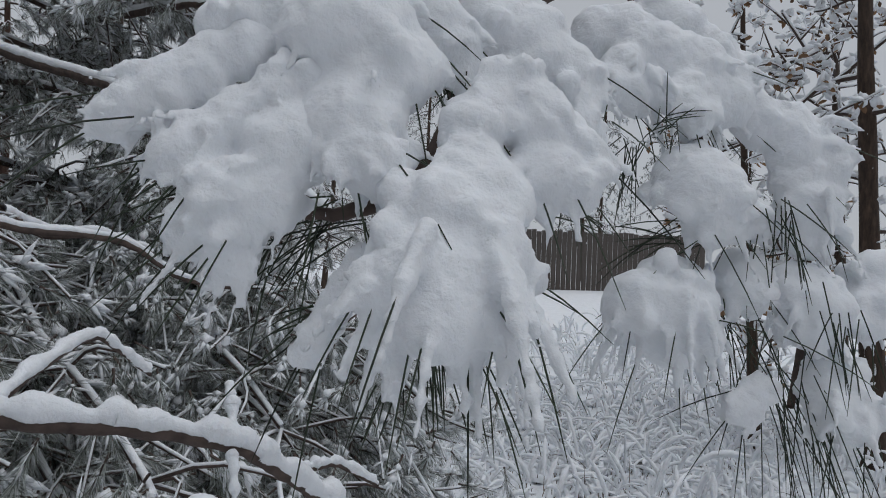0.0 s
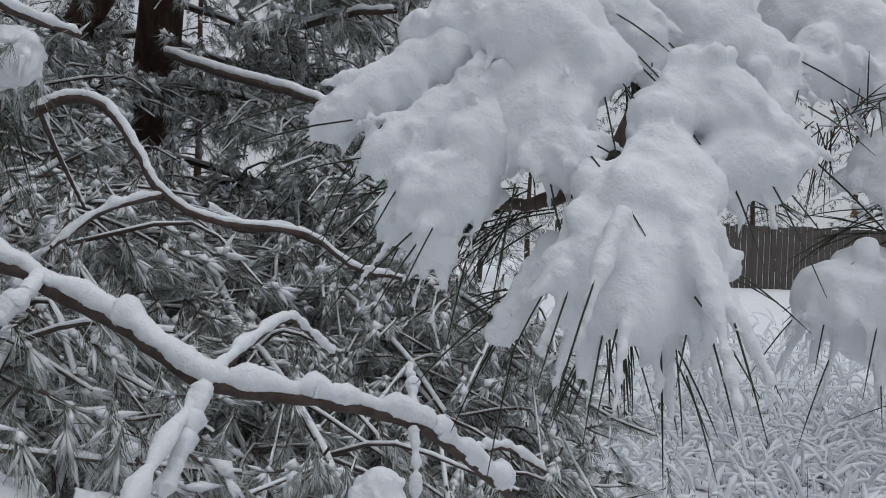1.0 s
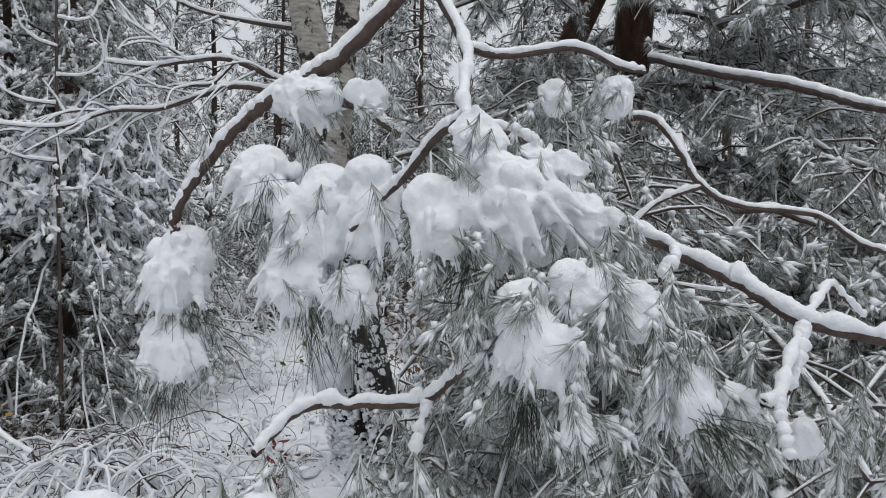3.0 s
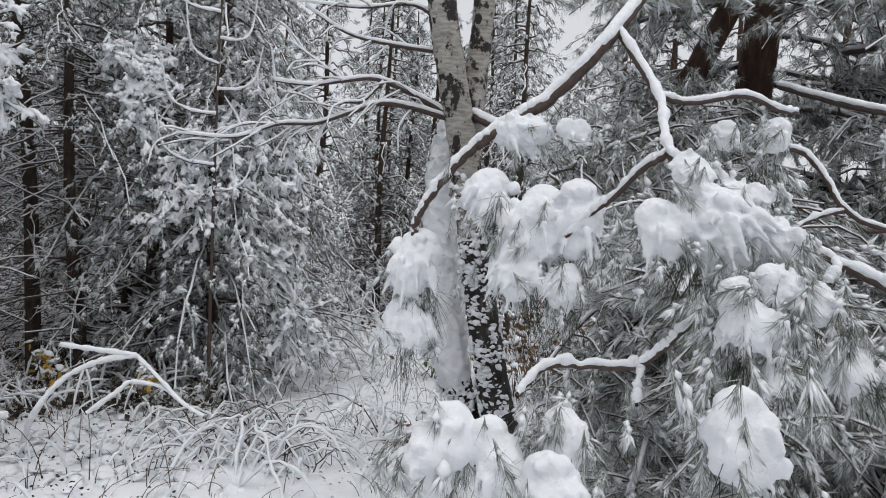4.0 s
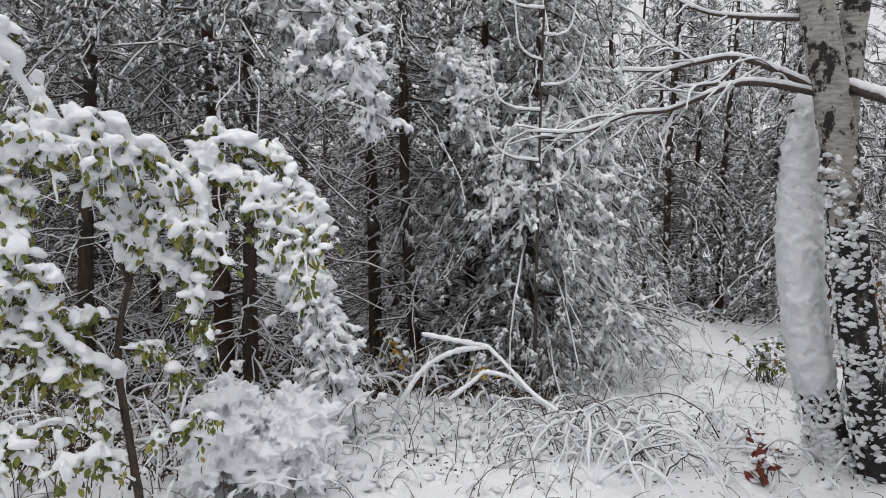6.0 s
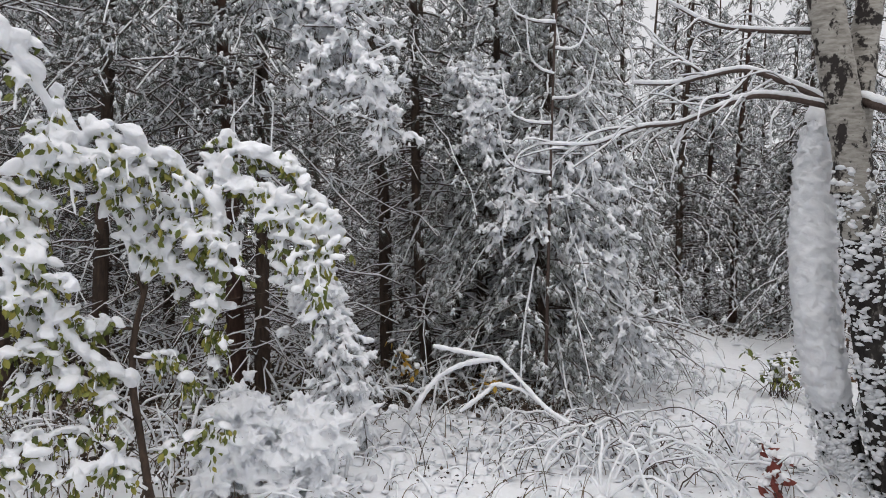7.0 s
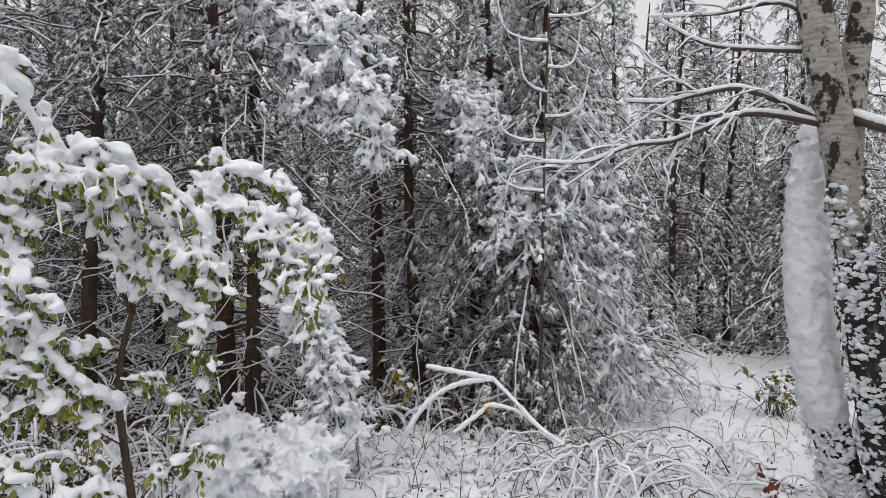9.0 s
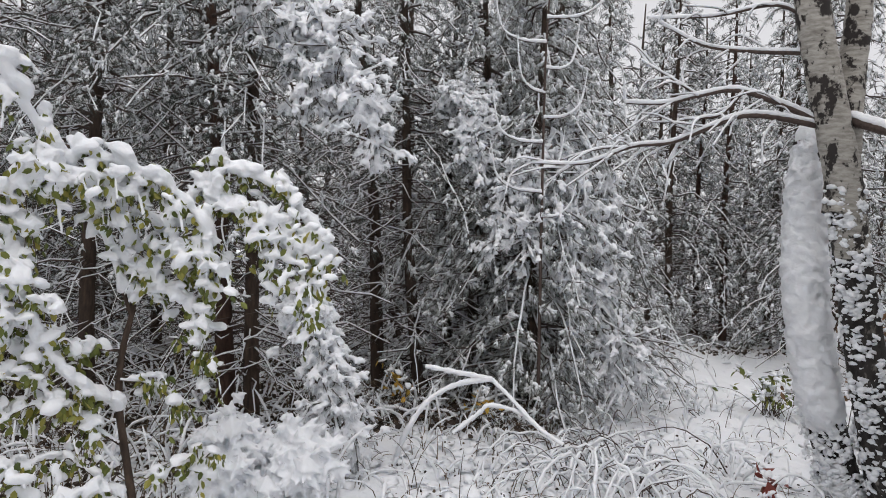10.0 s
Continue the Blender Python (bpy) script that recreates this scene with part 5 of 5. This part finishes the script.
# ---- the small snow-covered pine and low tufts ----
def sapling(x, y, h, seed, label):
    e = thing("pine_sapling", (x, y, float(ground_z(x, y))), label, "young pine")
    rng = np.random.default_rng(seed)
    wood, fol, snow = Mesh(), Mesh(), Mesh()
    z0 = float(ground_z(x, y))
    top = np.array([x, y, z0 + h])
    wood.add(*tube(np.array([(x, y, z0 - 0.05), (x, y, z0 + h * 0.5), top]), (0.015, 0.012, 0.005), 6))
    at, dr = [top], [np.array([0, 0, 1.0])]
    for _ in range(52):
        u = rng.uniform(0.15, 0.95)
        az = rng.uniform(0, 6.283)
        r = h * 0.62 * (1 - u) ** 0.6 * rng.uniform(0.6, 1.1)
        d = np.array([math.cos(az), math.sin(az), 0.25])
        b = np.array([x, y, z0 + h * u])
        tip = b + d * r
        wood.add(*tube(np.stack([b, tip]), (0.006, 0.003), 4))
        for k in (1.0, 0.72, 0.45):
            at.append(b + d * r * k + rng.normal(size=3) * 0.03)
            dr.append(d + rng.normal(size=3) * 0.4)
    at, dr = np.array(at), np.array(dr)
    sprays(at, dr, rng, wood, fol, snow, 1.25, 40)
    stars(snow, at, dr, rng.uniform(0.10, 0.16, len(at)), rng, 9, 0.5, 0.15, 0.36)
    stars(snow, at + rng.normal(size=at.shape) * 0.04, dr, rng.uniform(0.07, 0.12, len(at)), rng, 7, 0.6, 0.17, 0.30)
    settle(wood.link("stem", TWIG), e)
    settle(fol.link("foliage", RIME, smooth=False, kind="stuff"), e)
    melt(settle(snow.link("snow", SNOW_FAR), e), 0.009)


sapling(-0.72, 4.35, 0.55, 41, "small pine sapling buried in fluffy snow")
sapling(-0.38, 4.42, 0.48, 42, "small pine sapling buried in fluffy snow")


def bough(tree, root, tip, seed, width, label, heavy=1.0, size=1.2):
    """A drooping pine bough with heavy snow on its shoots."""
    rng = np.random.default_rng(seed)
    wood, fol, snow = Mesh(), Mesh(), Mesh()
    root, tip = np.array(root), np.array(tip)
    mid = (root + tip) / 2 + np.array([0, 0, 0.25 * np.linalg.norm(tip - root)])
    ln = smooth_line([root, mid, tip], 8)
    wood.add(*tube(ln, np.linspace(0.014, 0.005, len(ln)), 5))
    snow.add(*tube(ln + (0, 0, 0.014), 0.018, 6, 0.25, rng))
    at, dr = [], []
    d0 = (tip - root) / np.linalg.norm(tip - root)
    for k in range(4, len(ln)):
        for _ in range(5):
            td = d0 * 0.6 + rng.normal(size=3) * 0.7 - np.array([0, 0, 0.35])
            td /= np.linalg.norm(td)
            l2 = width * rng.uniform(0.3, 1.0)
            p = ln[k] + td * l2
            wood.add(*tube(np.stack([ln[k], p]), (0.005, 0.003), 4))
            snow.add(*tube(np.stack([ln[k], (ln[k] + p) / 2, p]) + (0, 0, 0.01), (0.008, 0.012, 0.010), 6, 0.2, rng))
            for q in (1.0, 0.65):
                at.append(ln[k] + td * l2 * q + rng.normal(size=3) * 0.02)
                dr.append(td + rng.normal(size=3) * 0.3 - np.array([0, 0, 0.4]))
    at, dr = np.array(at), np.array(dr)
    sprays(at, dr, rng, wood, fol, snow, size, 26)
    stars(snow, at + (0, 0, 0.02), dr, heavy * rng.uniform(0.06, 0.12, len(at)), rng, 7, 0.5, 0.165, 0.30)
    stars(snow, at + (0, 0, 0.03) + rng.normal(size=at.shape) * 0.03, dr, heavy * rng.uniform(0.03, 0.07, len(at)), rng, 5, 0.6, 0.2, 0.34)
    e = wood.link("bough", TWIG, tree, label)
    e.matrix_parent_inverse = tree.matrix_basis.inverted()
    fol.link("foliage", FROST, e, smooth=False, kind="stuff")
    melt(snow.link("snow", SNOW_FAR, e), 0.0085)


BENT = "pine bough bent down under bright clumps of snow"
bough(PINE_RED, (-1.00, 6.2, 3.15), (-0.22, 5.4, 2.45), 51, 0.36, BENT, 1.0)
bough(PINE_RED, (-0.62, 6.0, 3.10), (0.20, 5.3, 2.12), 52, 0.34, BENT, 1.1)
bough(PINE_RED, (-0.55, 6.0, 3.20), (0.05, 5.3, 2.45), 58, 0.34, BENT, 1.0)
bough(PINE_RED, (-0.52, 5.8, 1.15), (0.05, 5.0, 0.10), 53, 0.26, "low drooping pine bough covered with snow")
bough(PINE_RED, (-0.45, 5.8, 1.00), (-0.10, 5.05, 0.35), 59, 0.26, "low drooping pine bough covered with snow")
bough(PINE_BUSHY, (0.95, 7.0, 2.95), (1.30, 6.6, 2.20), 60, 0.34, "drooping bough with snowy side twigs", 0.9)
bough(PINE_BUSHY, (1.95, 6.8, 2.6), (2.5, 6.35, 1.3), 54, 0.42, "long drooping bough with snowy side twigs")
bough(PINE_BUSHY, (1.95, 6.8, 2.3), (1.7, 6.3, 1.35), 55, 0.45, "long drooping bough with snowy side twigs")
bough(PINE_BUSHY, (1.95, 6.8, 1.5), (2.75, 6.1, 0.25), 56, 0.38, "low drooping bough with snowy side twigs")
bough(PINE_BUSHY, (1.83, 6.60, 2.15), (1.38, 6.30, 1.42), 61, 0.36, "long drooping bough with snowy side twigs", 0.85)
bough(PINE_BUSHY, (1.83, 6.60, 2.15), (2.25, 6.25, 1.05), 62, 0.36, "long drooping bough with snowy side twigs", 0.85)
bough(PINE_BUSHY, (2.15, 6.55, 1.25), (2.58, 6.15, 0.15), 63, 0.34, "low drooping bough with snowy side twigs", 0.85)
bough(PINE_BUSHY, (2.15, 6.75, 2.9), (2.75, 6.50, 1.7), 64, 0.40, "long drooping bough with snowy side twigs", 0.8)
bough(PINE_BUSHY, (1.5, 7.3, 2.95), (1.25, 6.6, 2.2), 57, 0.3, "long drooping bough with snowy side twigs")


def young_tree(x, y, h, seed):
    """A thin dark stem whose side twigs sweep out and turn up, each lined with snow."""
    z0 = float(ground_z(x, y))
    e = thing("young_tree", (x, y, z0), "thin bare young tree with upturned snow-lined twigs", "tree")
    rng = np.random.default_rng(seed)
    m = Mesh()
    stem = smooth_line([(x + 0.05, y, z0 - 0.05), (x + 0.02, y, z0 + h * 0.4), (x, y, z0 + h * 0.8), (x + 0.02, y, z0 + h)], 8)
    m.add(*tube(stem, np.linspace(0.018, 0.007, len(stem)), 7, 0.08, rng))
    settle(m.link("stem", TWIG), e)
    for k in range(9):
        u = 0.48 + 0.055 * k
        az = (0.1, 3.3, 0.5, 2.9, 5.9, 3.6, 0.2, 3.0, 6.0)[k]
        ln = rng.uniform(0.30, 0.55)
        d = np.array([math.cos(az), math.sin(az), 0])
        b = np.array([x, y, z0 + h * u])
        q = smooth_line([b, b + d * ln * 0.5 + (0, 0, 0.02), b + d * ln * 0.85 + (0, 0, 0.13), b + d * ln + (0, 0, rng.uniform(0.3, 0.5))], 6)
        w, s = Mesh(), Mesh()
        w.add(*tube(q, np.linspace(0.008, 0.003, len(q)), 5, 0.1, rng))
        r = np.linspace(0.017, 0.006, len(q)) * rng.uniform(0.8, 1.2, len(q))
        s.add(*tube(q + np.stack([0 * r, 0 * r, r * 0.8], -1), r, 7, 0.2, rng))
        settle(w.link("twig", TWIG), e)
        settle(s.link("snow", SNOW_FAR), e)


young_tree(1.78, 6.15, 3.95, 17)


# ---- undergrowth ----
def clods(label, centre, spread, count, size, seed):
    rng = np.random.default_rng(seed)
    m = Mesh()
    xy = np.array(centre) + rng.normal(size=(count, 2)) * spread
    at = np.stack([xy[:, 0], xy[:, 1], ground_z(xy[:, 0], xy[:, 1]) - 0.004], -1)
    lumps(m, at, rng.normal(size=(count, 3)) * (1, 1, 0.25), rng.uniform(0.3, 1.3, (count, 1)) ** 1.4 * np.array([1.0, 0.8, 0.42]) * size, rng, ICO2, 0.3)
    tagged(m.link("snow_clods", SNOW_GROUND, kind="stuff"), label, "snow")


clods("small clods and humps of snow over low plants", (1.6, 4.9), (1.5, 0.9), 900, 0.05, 111)
clods("small clods and humps of snow along the path", (3.7, 7.0), (0.9, 1.8), 700, 0.06, 112)
clods("snow humps at the wood's edge", (-0.6, 6.2), (1.4, 0.7), 700, 0.05, 113)
clods("snow humps over tussocks in the clearing", (8, -1.6), (2.2, 2.0), 900, 0.09, 114)

snowy_stems("undergrowth", "dark thin stems and dead plants at the wood's edge", (0.3, 6.6), (1.3, 0.5), 420, 0.28, 61, 0.45)
snowy_stems("undergrowth", "dead stems and dry plants under the pines", (-1.2, 7.2), (1.4, 1.2), 500, 0.3, 62, 0.5)
snowy_stems("undergrowth", "dead stems and dry plants round the shrub", (-1.7, 5.0), (0.9, 0.7), 420, 0.32, 68, 0.4)
snowy_stems("undergrowth", "thin stalks and twigs poking out of snow", (1.6, 4.6), (1.2, 0.8), 380, 0.16, 63, 0.5)
snowy_stems("undergrowth", "thin stalks and twigs along the snowy path", (3.6, 6.6), (0.8, 1.6), 260, 0.22, 64, 0.5)
snowy_stems("undergrowth", "bent grass loaded with fresh snow in the clearing", (7.6, -1.4), (1.8, 1.6), 1500, 0.30, 65, 0.95, drift=0.02)
snowy_stems("undergrowth", "bent grass loaded with fresh snow in the clearing", (11.5, -2.2), (2.6, 2.5), 900, 0.4, 66, 0.95, drift=0.026)
snowy_stems("undergrowth", "bent grass loaded with fresh snow in the clearing", (4.6, -0.8), (1.0, 1.0), 400, 0.22, 67, 0.9, drift=0.014)


def loose_leaves(name, label, category, spots, mat, size, seed, per=1):
    rng = np.random.default_rng(seed)
    for x, y, z in spots:
        m = Mesh()
        n = per
        at = np.array([x, y, z]) + rng.normal(size=(n, 3)) * (0.05, 0.05, 0.03) * (per > 1)
        leaves(m, at, rng.normal(size=(n, 3)) * (0.5, 0.5, 0.3) - (0, 0, 0.7), rng.uniform(0.8, 1.2, n) * size, rng)
        tagged(m.link(name, mat, smooth=False), label, category)


def litter(label, x0, x1, y0, y1, count, seed, size=0.08):
    """Dark fallen leaves and twig ends that the thin snow under the trees leaves bare."""
    rng = np.random.default_rng(seed)
    m = Mesh()
    hub = np.stack([rng.uniform(x0, x1, count // 8), rng.uniform(y0, y1, count // 8)], -1)
    xy = hub[rng.integers(0, len(hub), count)] + rng.normal(size=(count, 2)) * 0.09
    at = np.stack([xy[:, 0], xy[:, 1], ground_z(xy[:, 0], xy[:, 1]) + rng.uniform(0.02, 0.07, count)], -1)
    leaves(m, at, rng.normal(size=(count, 3)) * (1, 1, 0.3), rng.uniform(0.4, 1.1, count) * size, rng)
    tagged(m.link("leaf_litter", LITTER, smooth=False, kind="stuff"), label, "leaf litter")


litter("dark fallen leaves showing through thin snow under pines", -3.4, 2.2, 6.0, 9.0, 7000, 121)
litter("dark fallen leaves under the leafy shrub", -3.4, -0.3, 4.4, 6.0, 2200, 123, 0.06)
litter("scattered dark leaves in the snow before the wood", -0.2, 3.2, 4.0, 6.0, 420, 124, 0.032)
litter("dark fallen leaves showing through snow beyond the path", 4.8, 10.0, 9.8, 12.5, 1600, 122)


def leafy_plant(name, x, y, h, mat, count, size, seed, label, spread=0.22):
    """A low plant with leaves under a dusting of snow."""
    e = thing(name, (x, y, float(ground_z(x, y))), label, "plant")
    rng = np.random.default_rng(seed)
    w, l, s = Mesh(), Mesh(), Mesh()
    z0 = float(ground_z(x, y))
    for _ in range(count):
        tip = np.array([x, y, z0]) + rng.normal(size=3) * (spread, spread, 0) + np.array([0, 0, h * rng.uniform(0.3, 1)])
        b = np.array([x, y, z0]) + rng.normal(size=3) * (spread * 0.4, spread * 0.4, 0)
        q = smooth_line([b, (b + tip) / 2 + (0, 0, h * 0.2), tip], 4)
        w.add(*tube(q, np.linspace(0.005, 0.002, len(q)), 3))
        n = 5
        at = q[rng.integers(3, len(q), n)] + rng.normal(size=(n, 3)) * 0.03
        leaves(l, at, rng.normal(size=(n, 3)) - (0, 0, 0.5), rng.uniform(0.7, 1.3, n) * size, rng)
        lumps(s, at[:3] + (0, 0, 0.02), rng.normal(size=(3, 3)), rng.uniform(0.6, 1.3, (3, 1)) * np.array([0.035, 0.028, 0.016]), rng, ICO2, 0.2)
    settle(w.link("stem_tangle", TWIG, kind="stuff"), e)
    settle(l.link("leafage", mat, smooth=False, kind="stuff"), e)
    settle(s.link("snow", SNOW_FAR, kind="stuff"), e)


leafy_plant("plant", 4.6, 6.5, 0.5, GREEN_LEAF, 26, 0.08, 71, "green-leaved plant half buried in snow", 0.25)
leafy_plant("shrub", 5.1, 5.4, 1.2, BROWN_LEAF, 90, 0.07, 72, "shrub with dry tan leaves under snow", 0.5)
leafy_plant("plant", 0.62, 6.5, 0.5, YELLOW_LEAF, 4, 0.09, 73, "thin plant with large yellow leaves at the wood's edge", 0.12)
leafy_plant("plant", 1.25, 6.2, 0.3, YELLOW_LEAF, 4, 0.08, 74, "thin plant with yellow-brown leaves at the wood's edge", 0.15)
leafy_plant("oak_seedling", 2.60, 4.07, 0.22, RED_LEAF, 3, 0.10, 75, "oak seedling with a few red-brown leaves in snow", 0.05)
leafy_plant("oak_seedling", 2.85, 4.35, 0.2, RED_LEAF, 3, 0.09, 76, "oak seedling with a few red-brown leaves in snow", 0.07)


# ---- across the clearing: bare oaks with brown leaves, a board fence, a stone ----
def bare_tree(x, y, h, r, seed, label, leafy):
    e = thing("oak_tree", (x, y, float(ground_z(x, y))), label, "oak tree")
    rng = np.random.default_rng(seed)
    t, w, s, l = Mesh(), Mesh(), Mesh(), Mesh()
    z0 = float(ground_z(x, y))
    stem = smooth_line([(x, y, z0 - 0.1), (x + 0.1, y + 0.05, z0 + h * 0.3), (x - 0.05, y + 0.25, z0 + h * 0.65), (x, y + 0.3, z0 + h)], 6)
    t.add(*tube(stem, np.linspace(r, r * 0.3, len(stem)), 10, 0.08, rng))

    def grow(b, d, ln, rad, level):
        end = b + d * ln
        q = smooth_line([b, b + d * ln * 0.5 + rng.normal(size=3) * ln * 0.1, end + rng.normal(size=3) * ln * 0.08], 4)
        w.add(*tube(q, np.linspace(rad, rad * 0.5, len(q)), 4))
        k = max(0.009, rad * 0.8)
        s.add(*tube(q + (0, 0, k * 0.8), k, 5, 0.3, rng))
        if level == 0:
            n = 4 if leafy else 1
            at = q[rng.integers(1, len(q), n)] + rng.normal(size=(n, 3)) * 0.04
            if leafy:
                leaves(l, at, rng.normal(size=(n, 3)) - (0, 0, 0.6), rng.uniform(0.05, 0.11, n), rng)
            lumps(s, at + (0, 0, 0.03), rng.normal(size=(n, 3)), rng.uniform(0.6, 1.4, (n, 1)) * np.array([0.06, 0.045, 0.028]), rng, ICO1, 0.3)
            return
        for _ in range(3):
            dd = d * 0.6 + rng.normal(size=3) * 0.6
            grow(q[rng.integers(2, len(q))], dd / np.linalg.norm(dd), ln * rng.uniform(0.5, 0.75), rad * 0.55, level - 1)

    for _ in range(16):
        k = rng.integers(4, len(stem))
        az = rng.uniform(0, 6.283)
        grow(stem[k], np.array([math.cos(az), math.sin(az), rng.uniform(-0.1, 0.6)]) * 0.9, rng.uniform(0.6, 1.1), 0.03, 2)
    settle(t.link("trunk", BARK), e)
    settle(w.link("branch_network", TWIG, kind="stuff"), e)
    settle(s.link("snow", SNOW_FAR, kind="stuff"), e)
    settle(l.link("leafage", BROWN_LEAF, smooth=False, kind="stuff"), e)


bare_tree(7.8, -3.9, 6.5, 0.13, 81, "dark-stemmed oak with snowy branches", False)
bare_tree(8.4, -3.0, 5.0, 0.07, 82, "young oak keeping dry brown leaves under snow", True)
bare_tree(9.6, -4.6, 6.0, 0.09, 83, "young oak keeping dry brown leaves under snow", True)


def fence():
    e = thing("board_fence", (26, -3, float(ground_z(26, -3))), "weathered brown vertical board fence across the clearing", "fence")
    m = bpy.data.meshes.new("board")
    bm = bmesh.new()
    bmesh.ops.create_cube(bm, size=1)
    bmesh.ops.scale(bm, vec=(0.04, 0.17, 2.2), verts=bm.verts)
    bmesh.ops.bevel(bm, geom=bm.edges[:], offset=0.006, segments=1)
    bm.to_mesh(m)
    bm.free()
    m.materials.append(BOARD)
    rng = random.Random(3)
    for i in range(60):
        b = new("board", m)
        b.parent = e
        b.location = (rng.uniform(-0.01, 0.01), -5.5 + i * 0.185, 1.05 + rng.uniform(-0.04, 0.04))


fence()


def stone(x, y, r, seed):
    rng = np.random.default_rng(seed)
    e = thing("stone", (x, y, float(ground_z(x, y))), "dark round stone with a cap of snow", "stone")
    m, s = Mesh(), Mesh()
    v, f = ICO3
    m.add(v * (1 + 0.1 * rng.uniform(-1, 1, (len(v), 1))) * (r, r, r * 0.8) + (0, 0, r * 0.35), f)
    s.add(v * (r * 0.9, r * 0.9, r * 0.45) + (0, 0, r * 0.85), f)
    m.link("rock", STONE, e)
    s.link("snow", SNOW_FAR, e)


stone(7.6, -1.55, 0.12, 2)
